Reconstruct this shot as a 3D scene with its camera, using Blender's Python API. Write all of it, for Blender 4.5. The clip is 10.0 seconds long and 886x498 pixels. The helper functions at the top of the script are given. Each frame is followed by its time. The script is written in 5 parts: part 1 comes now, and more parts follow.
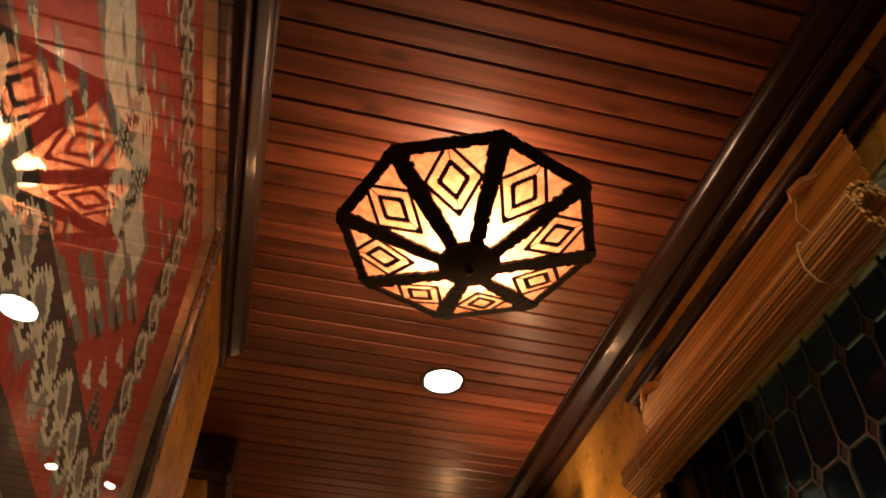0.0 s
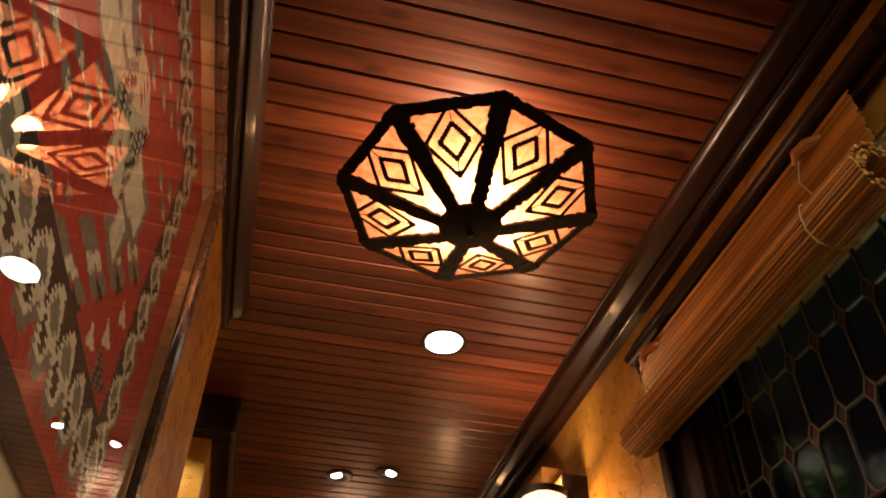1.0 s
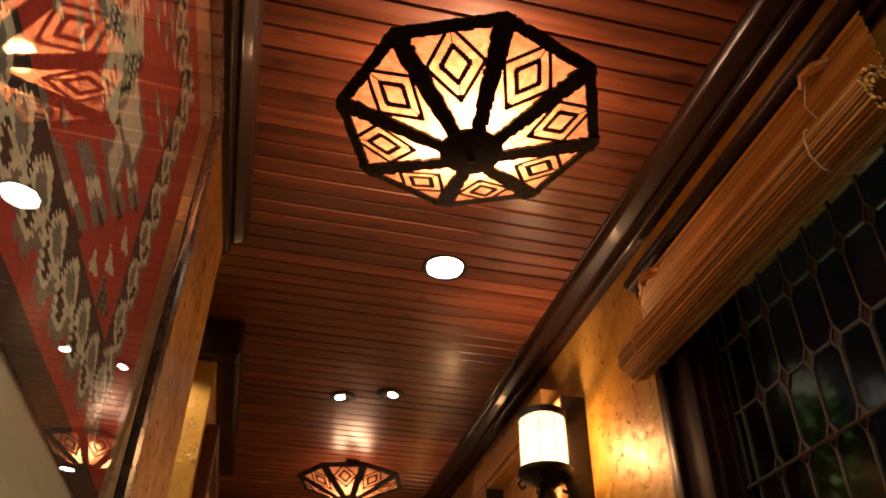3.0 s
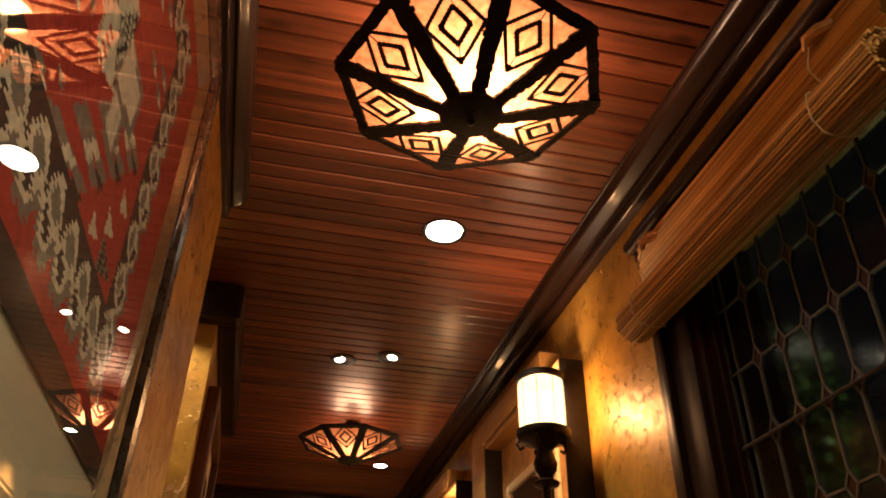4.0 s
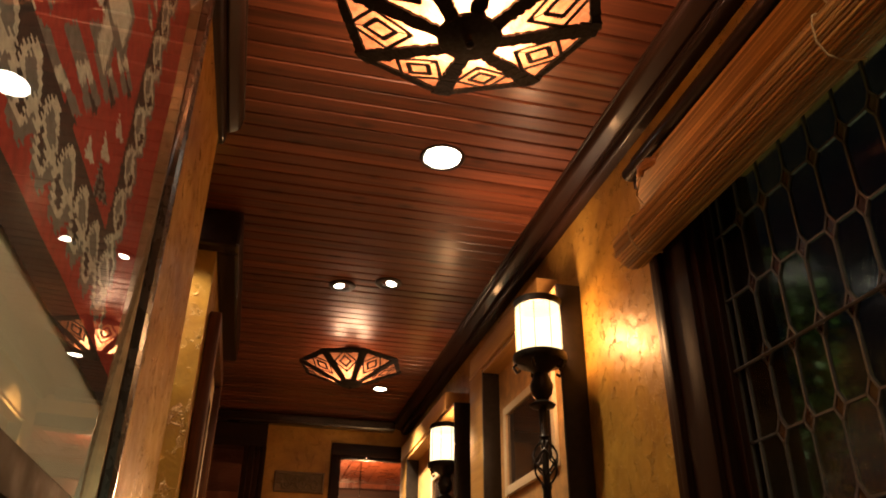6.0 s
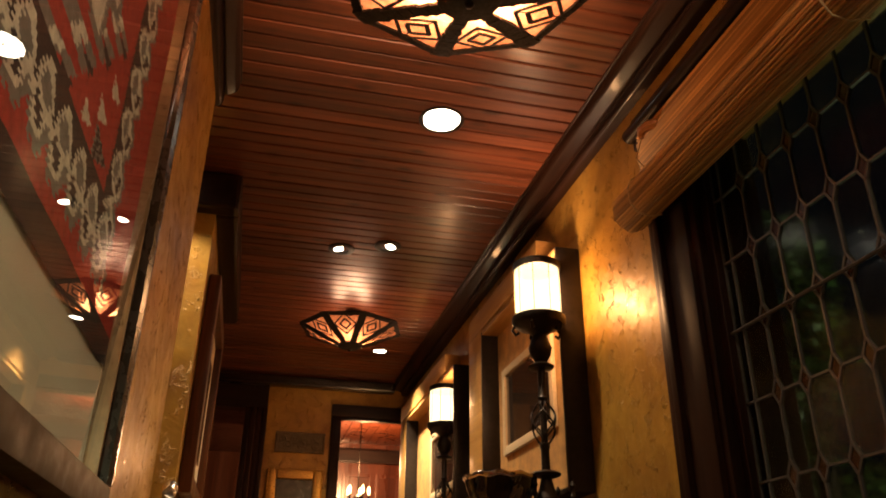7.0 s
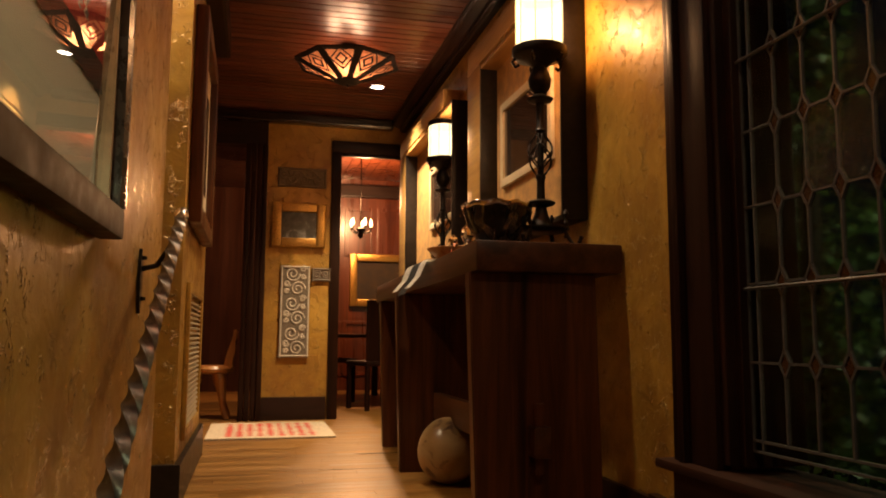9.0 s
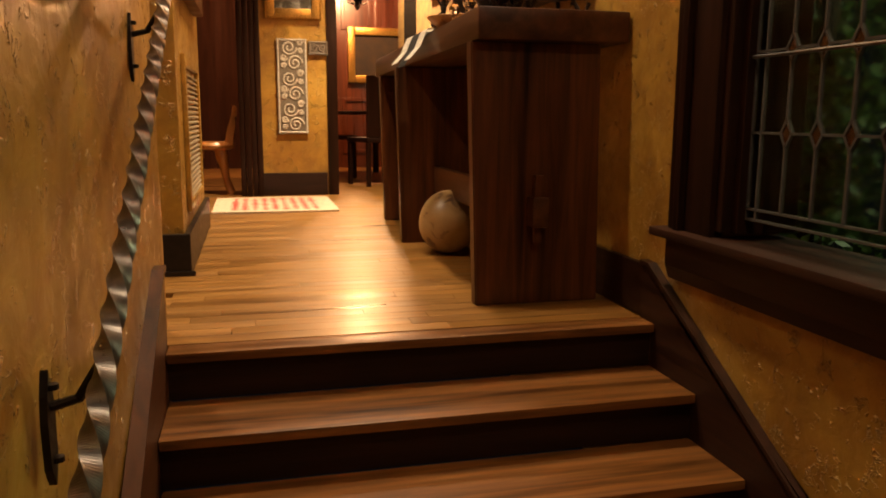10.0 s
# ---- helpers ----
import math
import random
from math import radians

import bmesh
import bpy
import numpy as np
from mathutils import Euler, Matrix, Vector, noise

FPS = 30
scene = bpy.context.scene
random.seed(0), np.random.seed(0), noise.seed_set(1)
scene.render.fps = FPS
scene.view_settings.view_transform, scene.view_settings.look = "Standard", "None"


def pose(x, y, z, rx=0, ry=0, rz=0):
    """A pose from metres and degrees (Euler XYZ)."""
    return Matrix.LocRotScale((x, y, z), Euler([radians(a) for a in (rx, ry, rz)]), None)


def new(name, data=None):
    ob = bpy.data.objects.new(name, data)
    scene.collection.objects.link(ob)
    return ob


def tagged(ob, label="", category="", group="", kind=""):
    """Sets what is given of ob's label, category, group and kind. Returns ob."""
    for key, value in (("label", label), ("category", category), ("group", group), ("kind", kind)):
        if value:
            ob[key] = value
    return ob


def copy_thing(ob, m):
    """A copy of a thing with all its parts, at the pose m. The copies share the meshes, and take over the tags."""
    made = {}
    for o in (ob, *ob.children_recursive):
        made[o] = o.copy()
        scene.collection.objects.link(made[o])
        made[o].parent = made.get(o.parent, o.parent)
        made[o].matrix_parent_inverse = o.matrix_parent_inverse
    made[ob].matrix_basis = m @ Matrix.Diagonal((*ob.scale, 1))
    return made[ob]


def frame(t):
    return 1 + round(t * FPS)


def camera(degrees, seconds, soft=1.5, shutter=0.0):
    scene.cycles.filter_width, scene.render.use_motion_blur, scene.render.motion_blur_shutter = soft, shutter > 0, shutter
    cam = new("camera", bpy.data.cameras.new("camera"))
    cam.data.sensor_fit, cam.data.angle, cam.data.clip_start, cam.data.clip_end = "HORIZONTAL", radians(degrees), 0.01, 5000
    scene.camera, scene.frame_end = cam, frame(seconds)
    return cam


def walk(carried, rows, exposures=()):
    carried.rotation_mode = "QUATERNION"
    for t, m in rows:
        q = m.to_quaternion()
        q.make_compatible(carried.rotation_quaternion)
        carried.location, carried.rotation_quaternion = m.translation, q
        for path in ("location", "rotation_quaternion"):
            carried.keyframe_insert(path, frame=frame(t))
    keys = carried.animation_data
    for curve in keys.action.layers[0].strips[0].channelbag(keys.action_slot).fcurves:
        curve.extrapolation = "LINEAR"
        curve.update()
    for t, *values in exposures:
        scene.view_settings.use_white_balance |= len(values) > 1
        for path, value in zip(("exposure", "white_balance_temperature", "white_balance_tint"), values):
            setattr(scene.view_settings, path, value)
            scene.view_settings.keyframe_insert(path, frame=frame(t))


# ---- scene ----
cam = camera(59.55, 10.0, soft=1.9)
PATH = [  # seconds, height, yaw, pitch, roll
    (0.00, 0.7574, -13.14, 44.74, -0.70),
    (0.50, 0.7588, -13.11, 43.30, -0.65),
    (1.00, 0.7601, -13.09, 41.88, -0.73),
    (1.50, 0.7609, -13.09, 40.51, -0.72),
    (2.00, 0.7612, -13.09, 39.12, -0.71),
    (3.50, 0.7609, -13.13, 35.04, -0.73),
    (4.00, 0.7600, -13.19, 33.71, -0.73),
    (4.50, 0.7586, -13.23, 32.38, -0.69),
    (5.00, 0.7573, -13.27, 31.04, -0.65),
    (5.50, 0.7556, -13.36, 29.71, -0.62),
    (7.00, 0.7532, -13.50, 25.64, -0.54),
    (7.50, 0.7514, -13.61, 24.28, -0.48),
    (7.75, 0.7493, -13.64, 23.50, -0.46),
    (8.00, 0.7471, -13.67, 21.79, -0.45),
    (8.25, 0.7427, -13.70, 18.52, -0.41),
    (8.50, 0.7382, -13.73, 14.90, -0.37),
    (9.00, 0.7270, -13.76, 6.52, -0.30),
    (9.50, 0.7134, -13.79, -1.55, -0.34),
    (10.00, 0.7000, -13.80, -9.69, -0.33),
]
walk(cam, [(t, pose(0, 0, z, pitch, 0, yaw) @ pose(0, 0, 0, 0, roll, 0) @ pose(0, 0, 0, 90)) for t, z, yaw, pitch, roll in PATH],
     exposures=[(0.0, 0.0), (7.5, -0.05), (8.3, -0.27), (8.6, -0.27), (9.0, -0.05), (9.5, 0.33), (10.0, 0.72)])

# ---- light ----
world = bpy.data.worlds.new("night")
scene.world = world
world.use_nodes = True
world.node_tree.nodes["Background"].inputs[0].default_value = (0.02, 0.03, 0.05, 1)
world.node_tree.nodes["Background"].inputs[1].default_value = 0.05


def point_lamp(name, where, watts, colour, radius):
    data = bpy.data.lights.new(name, "POINT")
    data.energy, data.color, data.shadow_soft_size = watts, colour, radius
    ob = new(name, data)
    ob.location = where
    return ob


def spot_lamp(name, where, watts, colour, angle, radius=0.04):
    data = bpy.data.lights.new(name, "SPOT")
    data.energy, data.color, data.shadow_soft_size = watts, colour, radius
    data.spot_size, data.spot_blend = radians(angle), 0.9
    ob = new(name, data)
    ob.location = where
    return ob


WARM = (1.0, 0.555, 0.315)
HALOGEN = (1.0, 0.74, 0.47)
CEIL = 2.75
LEFT, RIGHT, FAR = -0.305, 1.357, 7.05
for x, y, watts in ((0.494, 1.745, 56), (0.58, 5.19, 11)):
    for k in range(3):
        a = 0.5 + 2.0944 * k
        point_lamp("shade_bulb", (x + 0.10 * math.cos(a), y + 0.10 * math.sin(a), 2.570), watts / 3, WARM, 0.05)
for x, y, watts in ((0.652, 2.765, 105), (0.361, 4.20, 90), (0.671, 4.09, 90), (0.93, 6.06, 430)):
    spot_lamp("downlight_bulb", (x, y, CEIL - 0.03), watts, HALOGEN, 100)
for x, y, watts in ((1.135, 2.95, 42), (1.225, 5.0, 17)):
    point_lamp("table_lamp_bulb", (x, y, 2.05), watts, WARM, 0.05)
point_lamp("chandelier_bulb", (1.27, 9.5, 2.42), 190, (1.0, 0.50, 0.22), 0.08)
# added spot in the side room, unseen, to light the landing wall's return
spot_lamp("side_room_fill", (-0.60, 3.36, CEIL - 0.03), 80, HALOGEN, 118, 0.04)
# added fill without a fixture that brightens the chair in the far hall
spot_lamp("hall_fill", (-0.28, 7.38, CEIL - 0.03), 130, WARM, 130, 0.06)
# two added fill spots over the stairs, out of view, that brighten both walls
spot_lamp("stair_fill", (0.45, -0.9, CEIL - 0.03), 8, HALOGEN, 130, 0.06)
spot_lamp("stair_fill", (0.74, 0.30, CEIL - 0.03), 42, HALOGEN, 165, 0.05)
# added light outdoors, no real lamp there, to brighten ivy behind the glass
point_lamp("garden_fill", (3.5, 2.3, 1.5), 36, (0.9, 1.0, 0.6), 0.1)


# ---- materials ----
def nodes_of(name):
    m = bpy.data.materials.new(name)
    m.use_nodes = True
    return m, m.node_tree.nodes, m.node_tree.links, m.node_tree.nodes["Principled BSDF"]


def coords(nodes, links, scale, space="Object"):
    c = nodes.new("ShaderNodeTexCoord")
    mp = nodes.new("ShaderNodeMapping")
    mp.inputs["Scale"].default_value = scale
    links.new(c.outputs[space], mp.inputs[0])
    return mp.outputs[0]


def world_coords(nodes, links, scale):
    g = nodes.new("ShaderNodeNewGeometry")
    mp = nodes.new("ShaderNodeMapping")
    mp.inputs["Scale"].default_value = scale
    links.new(g.outputs["Position"], mp.inputs[0])
    return mp.outputs[0]


def noise_node(nodes, links, vec, scale, detail=4.0, rough=0.55, distort=0.0):
    n = nodes.new("ShaderNodeTexNoise")
    n.inputs["Scale"].default_value = scale
    n.inputs["Detail"].default_value = detail
    n.inputs["Roughness"].default_value = rough
    n.inputs["Distortion"].default_value = distort
    links.new(vec, n.inputs["Vector"])
    return n.outputs["Fac"]


def ramp(nodes, links, fac, stops):
    r = nodes.new("ShaderNodeValToRGB")
    e = r.color_ramp.elements
    e[0].position, e[0].color = stops[0][0], (*stops[0][1], 1)
    e[1].position, e[1].color = stops[-1][0], (*stops[-1][1], 1)
    for p, c in stops[1:-1]:
        x = e.new(p)
        x.color = (*c, 1)
    links.new(fac, r.inputs[0])
    return r.outputs[0]


def bump(nodes, links, bsdf, fac, strength, distance):
    b = nodes.new("ShaderNodeBump")
    b.inputs["Strength"].default_value, b.inputs["Distance"].default_value = strength, distance
    links.new(fac, b.inputs["Height"])
    links.new(b.outputs[0], bsdf.inputs["Normal"])
    return b


def maths(nodes, links, op, a, b):
    n = nodes.new("ShaderNodeMath")
    n.operation = op
    for i, v in enumerate((a, b)):
        if isinstance(v, (int, float)):
            n.inputs[i].default_value = v
        else:
            links.new(v, n.inputs[i])
    return n.outputs[0]


def mix_colour(nodes, links, kind, fac, a, b):
    n = nodes.new("ShaderNodeMix")
    n.data_type, n.blend_type = "RGBA", kind
    n.inputs[0].default_value = fac
    for i, v in ((6, a), (7, b)):
        if isinstance(v, tuple):
            n.inputs[i].default_value = (*v, 1)
        else:
            links.new(v, n.inputs[i])
    return n.outputs[2]


def wood(name, dark, light, axis, rough=0.35, coat=0.0, vary=0.0, island=False, knots=False, grain=9.0, coat_rough=0.2, spec=0.5):
    """Varnished wood with its grain along one world axis."""
    m, n, l, b = nodes_of(name)
    sc = [grain * 4, grain * 4, grain * 4]
    sc["xyz".index(axis)] = grain * 0.22
    if vary or island:
        g = n.new("ShaderNodeNewGeometry")
        o = n.new("ShaderNodeObjectInfo")
        rnd = g.outputs["Random Per Island"] if island else o.outputs["Random"]
        add = n.new("ShaderNodeVectorMath")
        add.operation = "ADD"
        sca = n.new("ShaderNodeVectorMath")
        sca.operation = "SCALE"
        sca.inputs[0].default_value = (7.3, 5.1, 9.7)
        l.new(rnd, sca.inputs["Scale"])
        l.new(g.outputs["Position"], add.inputs[0])
        l.new(sca.outputs[0], add.inputs[1])
        mp = n.new("ShaderNodeMapping")
        mp.inputs["Scale"].default_value = sc
        l.new(add.outputs[0], mp.inputs[0])
        vec = mp.outputs[0]
    else:
        vec = world_coords(n, l, sc)
    f1 = noise_node(n, l, vec, 1.0, 6, 0.6, 0.6)
    f2 = noise_node(n, l, vec, 0.23, 3, 0.5, 1.2)
    f = maths(n, l, "ADD", maths(n, l, "MULTIPLY", f1, 0.55), maths(n, l, "MULTIPLY", f2, 0.45))
    mid = tuple((a + c) / 2 for a, c in zip(dark, light))
    col = ramp(n, l, f, ((0.32, dark), (0.5, mid), (0.68, light)))
    if vary or island:
        hsv = n.new("ShaderNodeHueSaturation")
        l.new(col, hsv.inputs["Color"])
        val = n.new("ShaderNodeMapRange")
        val.inputs["To Min"].default_value, val.inputs["To Max"].default_value = 1 - vary, 1 + vary
        l.new(rnd, val.inputs[0])
        l.new(val.outputs[0], hsv.inputs["Value"])
        col = hsv.outputs[0]
    if knots:
        kv = n.new("ShaderNodeTexVoronoi")
        kv.inputs["Scale"].default_value = 1.0
        ks = [10.0, 10.0, 10.0]
        ks["xyz".index(axis)] = 4.2
        l.new(world_coords(n, l, ks), kv.inputs["Vector"])
        spot = ramp(n, l, kv.outputs["Distance"], ((0.07, (0.35, 0.3, 0.28)), (0.24, (1, 1, 1))))
        col = mix_colour(n, l, "MULTIPLY", 0.85, col, spot)
    l.new(col, b.inputs["Base Color"])
    rv = ramp(n, l, f2, ((0.3, (rough * 0.75,) * 3), (0.7, (min(1, rough * 1.35),) * 3)))
    l.new(rv, b.inputs["Roughness"])
    b.inputs["Coat Weight"].default_value = coat
    b.inputs["Specular IOR Level"].default_value = spec
    b.inputs["Coat Roughness"].default_value = coat_rough
    bump(n, l, b, f1, 0.12, 0.004)
    return m


def plain(name, colour, rough=0.5, metal=0.0, mottled=0.25, scale=30.0, relief=0.0):
    m, n, l, b = nodes_of(name)
    vec = coords(n, l, (1, 1, 1))
    f = noise_node(n, l, vec, scale, 5, 0.6)
    lo = tuple(c * (1 - mottled) for c in colour)
    hi = tuple(min(1, c * (1 + mottled)) for c in colour)
    l.new(ramp(n, l, f, ((0.3, lo), (0.7, hi))), b.inputs["Base Color"])
    l.new(ramp(n, l, f, ((0.3, (rough * 0.8,) * 3), (0.7, (min(1, rough * 1.2),) * 3))), b.inputs["Roughness"])
    b.inputs["Metallic"].default_value = metal
    if relief:
        bump(n, l, b, f, 0.4, relief)
    return m


def plaster(name):
    """Gold-glazed trowelled plaster with raised, glossy squiggles."""
    m, n, l, b = nodes_of(name)
    vec = world_coords(n, l, (1, 1, 1))
    big = noise_node(n, l, vec, 2.2, 5, 0.6, 0.4)
    col = ramp(n, l, big, ((0.3, (0.27, 0.125, 0.022)), (0.52, (0.43, 0.235, 0.036)), (0.72, (0.57, 0.35, 0.066))))
    mid = noise_node(n, l, vec, 11, 5, 0.62, 0.5)
    col = mix_colour(n, l, "MULTIPLY", 0.55, col, ramp(n, l, mid, ((0.3, (0.55, 0.48, 0.4)), (0.65, (1, 1, 1)))))
    line = noise_node(n, l, vec, 34, 2.5, 0.5, 0.9)
    near = maths(n, l, "ABSOLUTE", maths(n, l, "SUBTRACT", line, 0.53), 0.0)
    ridge = ramp(n, l, near, ((0.0, (1, 1, 1)), (0.034, (0, 0, 0))))
    patch = ramp(n, l, noise_node(n, l, vec, 17, 2, 0.5), ((0.52, (0, 0, 0)), (0.62, (1, 1, 1))))
    # worn is the mask of the raised squiggles, not of wear
    worn = maths(n, l, "MULTIPLY", ridge, patch)
    l.new(maths(n, l, "ADD", maths(n, l, "MULTIPLY", worn, 0.1), 0.22), b.inputs["Metallic"])
    mx = n.new("ShaderNodeMix")
    mx.data_type = "RGBA"
    # lighter gold on the squiggles paints in part of their sparkle
    l.new(maths(n, l, "MULTIPLY", worn, 0.32), mx.inputs[0])
    l.new(col, mx.inputs[6])
    mx.inputs[7].default_value = (0.80, 0.56, 0.20, 1)
    l.new(mx.outputs[2], b.inputs["Base Color"])
    l.new(worn, b.inputs["Coat Weight"])
    b.inputs["Coat Roughness"].default_value = 0.16
    base = ramp(n, l, mid, ((0.3, (0.5,) * 3), (0.7, (0.3,) * 3)))
    l.new(maths(n, l, "SUBTRACT", base, maths(n, l, "MULTIPLY", worn, 0.24)), b.inputs["Roughness"])
    h = maths(n, l, "ADD", maths(n, l, "MULTIPLY", ridge, patch), maths(n, l, "MULTIPLY", mid, 0.38))
    bump(n, l, b, h, 0.85, 0.016)
    return m


def glass(name, colour=(1, 1, 1), rough=0.0, ripple=0.0, weight=1.0, ior=1.5):
    m, n, l, b = nodes_of(name)
    b.inputs["Base Color"].default_value = (*colour, 1)
    b.inputs["Transmission Weight"].default_value = weight
    b.inputs["Roughness"].default_value = rough
    b.inputs["IOR"].default_value = ior
    if ripple:
        bump(n, l, b, noise_node(n, l, world_coords(n, l, (1, 1, 1)), 22, 3, 0.6), 0.6, ripple)
    return m


def thin_glass(name, clear=0.9):
    """A thin pane: clear, with a sharp reflection that grows at grazing angles."""
    m, n, l, b = nodes_of(name)
    tr = n.new("ShaderNodeBsdfTransparent")
    tr.inputs[0].default_value = (clear, clear, clear, 1)
    gl = n.new("ShaderNodeBsdfGlossy")
    gl.inputs["Roughness"].default_value = 0.008
    fr = n.new("ShaderNodeFresnel")
    fr.inputs["IOR"].default_value = 1.52
    mx = n.new("ShaderNodeMixShader")
    l.new(maths(n, l, "MULTIPLY", fr.outputs[0], 1.3), mx.inputs[0])
    l.new(tr.outputs[0], mx.inputs[1])
    l.new(gl.outputs[0], mx.inputs[2])
    l.new(mx.outputs[0], n["Material Output"].inputs["Surface"])
    return m


def ripple_glass(name):
    """A thin rippled pane: clear, with a broken, sparkling reflection."""
    m, n, l, b = nodes_of(name)
    tr = n.new("ShaderNodeBsdfTransparent")
    tr.inputs[0].default_value = (0.8, 0.85, 0.7, 1)
    gl = n.new("ShaderNodeBsdfGlossy")
    gl.inputs["Roughness"].default_value = 0.06
    bump(n, l, gl, noise_node(n, l, world_coords(n, l, (1, 1, 1)), 62, 2, 0.5, 0.3), 1.0, 0.03)
    mx = n.new("ShaderNodeMixShader")
    mx.inputs[0].default_value = 0.11
    l.new(tr.outputs[0], mx.inputs[1])
    l.new(gl.outputs[0], mx.inputs[2])
    l.new(mx.outputs[0], n["Material Output"].inputs["Surface"])
    return m


def glow(name, colour, strength):
    m, n, l, b = nodes_of(name)
    b.inputs["Base Color"].default_value = (*colour, 1)
    b.inputs["Emission Color"].default_value = (*colour, 1)
    b.inputs["Emission Strength"].default_value = strength
    return m


def mica(name):
    """Amber mica: lets the bulb's light through."""
    m, n, l, b = nodes_of(name)
    vec = coords(n, l, (1, 1, 1))
    f = noise_node(n, l, vec, 26, 5, 0.65, 0.4)
    col = ramp(n, l, f, ((0.3, (0.42, 0.175, 0.085)), (0.55, (0.66, 0.325, 0.18)), (0.75, (0.84, 0.50, 0.31))))
    tl = n.new("ShaderNodeBsdfTranslucent")
    df = n.new("ShaderNodeBsdfDiffuse")
    mx = n.new("ShaderNodeMixShader")
    mx.inputs[0].default_value = 0.25
    l.new(col, tl.inputs[0])
    l.new(col, df.inputs[0])
    l.new(tl.outputs[0], mx.inputs[1])
    l.new(df.outputs[0], mx.inputs[2])
    tr = n.new("ShaderNodeBsdfTransparent")
    tr.inputs[0].default_value = (1.0, 0.72, 0.45, 1)
    mx2 = n.new("ShaderNodeMixShader")
    mx2.inputs[0].default_value = 0.20
    l.new(mx.outputs[0], mx2.inputs[1])
    l.new(tr.outputs[0], mx2.inputs[2])
    l.new(mx2.outputs[0], n["Material Output"].inputs["Surface"])
    return m


def lit_shade(name, colour, strength, clear):
    """A glowing shade of thin alabaster that lets a share of its bulb's light through."""
    m, n, l, b = nodes_of(name)
    em = n.new("ShaderNodeEmission")
    em.inputs[1].default_value = strength
    f = noise_node(n, l, coords(n, l, (1, 1, 1)), 14, 4, 0.6)
    l.new(ramp(n, l, f, ((0.3, tuple(c * 0.85 for c in colour)), (0.7, colour))), em.inputs[0])
    tr = n.new("ShaderNodeBsdfTransparent")
    tr.inputs[0].default_value = (1.0, 0.85, 0.6, 1)
    mx = n.new("ShaderNodeMixShader")
    mx.inputs[0].default_value = clear
    l.new(em.outputs[0], mx.inputs[1])
    l.new(tr.outputs[0], mx.inputs[2])
    l.new(mx.outputs[0], n["Material Output"].inputs["Surface"])
    return m


GOLD_WALL = plaster("gold_plaster")
CEIL_WOOD = wood("ceiling_boards", (0.028, 0.007, 0.0035), (0.165, 0.047, 0.018), "x", 0.40, 0.26, 0.30, island=True, knots=True, grain=7, coat_rough=0.22, spec=0.25)
CROWN = wood("crown_wood", (0.006, 0.0025, 0.0014), (0.020, 0.008, 0.004), "y", 0.36, 0.20, coat_rough=0.08, spec=0.14)
CROWN_X = wood("crown_wood_cross", (0.006, 0.0025, 0.0014), (0.020, 0.008, 0.004), "x", 0.26, 0.5)
TRIM_Z = wood("trim_wood_upright", (0.008, 0.0032, 0.0016), (0.028, 0.010, 0.0045), "z", 0.42, 0.03, spec=0.12)
TRIM_Y = wood("trim_wood_long", (0.008, 0.003, 0.0015), (0.042, 0.015, 0.006), "y", 0.45, 0.05, spec=0.22)
TRIM_X = wood("trim_wood_cross", (0.006, 0.0025, 0.0015), (0.026, 0.009, 0.004), "x", 0.45, 0.05, spec=0.22)
FLOOR_WOOD = wood("floor_planks", (0.072, 0.027, 0.005), (0.37, 0.18, 0.036), "x", 0.36, 0.16, 0.16, grain=6)
TREAD_WOOD = wood("tread_wood", (0.016, 0.005, 0.0015), (0.31, 0.122, 0.026), "x", 0.40, 0.10, 0.1, grain=9, spec=0.35)
TABLE_Z = wood("table_wood_upright", (0.009, 0.003, 0.0015), (0.14, 0.043, 0.011), "z", 0.40, 0.06, grain=7, spec=0.3)
TABLE_Y = wood("table_wood_long", (0.014, 0.005, 0.0025), (0.11, 0.04, 0.012), "y", 0.40, 0.06, grain=4, spec=0.3)
PANEL_WOOD = wood("panel_wood", (0.045, 0.010, 0.004), (0.15, 0.036, 0.011), "z", 0.30, 0.3, grain=5)
DARK_PANEL = wood("dark_panel_wood", (0.016, 0.005, 0.0025), (0.07, 0.021, 0.009), "z", 0.35, 0.15, grain=5)
CHAIR_WOOD = wood("chair_wood", (0.30, 0.12, 0.03), (0.62, 0.31, 0.09), "z", 0.35, 0.3)
BAMBOO = wood("bamboo_splints", (0.27, 0.135, 0.034), (0.66, 0.40, 0.125), "y", 0.45, 0.0, 0.40, grain=10)
IRON = plain("black_iron", (0.018, 0.014, 0.011), 0.42, 0.7, 0.3, 60, 0.002)
STEEL = plain("brushed_twisted_iron", (0.15, 0.135, 0.12), 0.33, 0.9, 0.3, 40)
LACING = plain("dark_leather_lacing", (0.007, 0.0045, 0.003), 0.85, 0.0, 0.4, 80, 0.003)
MICA = mica("amber_mica")
GILT = plain("gilt_carving", (0.50, 0.29, 0.07), 0.32, 0.8, 0.4, 90, 0.004)
BLACK_PAINT = plain("black_frame_paint", (0.018, 0.013, 0.010), 0.35, 0.0, 0.3)
BLACK_PAINT.node_tree.nodes["Principled BSDF"].inputs["Specular IOR Level"].default_value = 0.18
LEAD = plain("lead_came", (0.072, 0.068, 0.063), 0.5, 0.3, 0.25, 50)


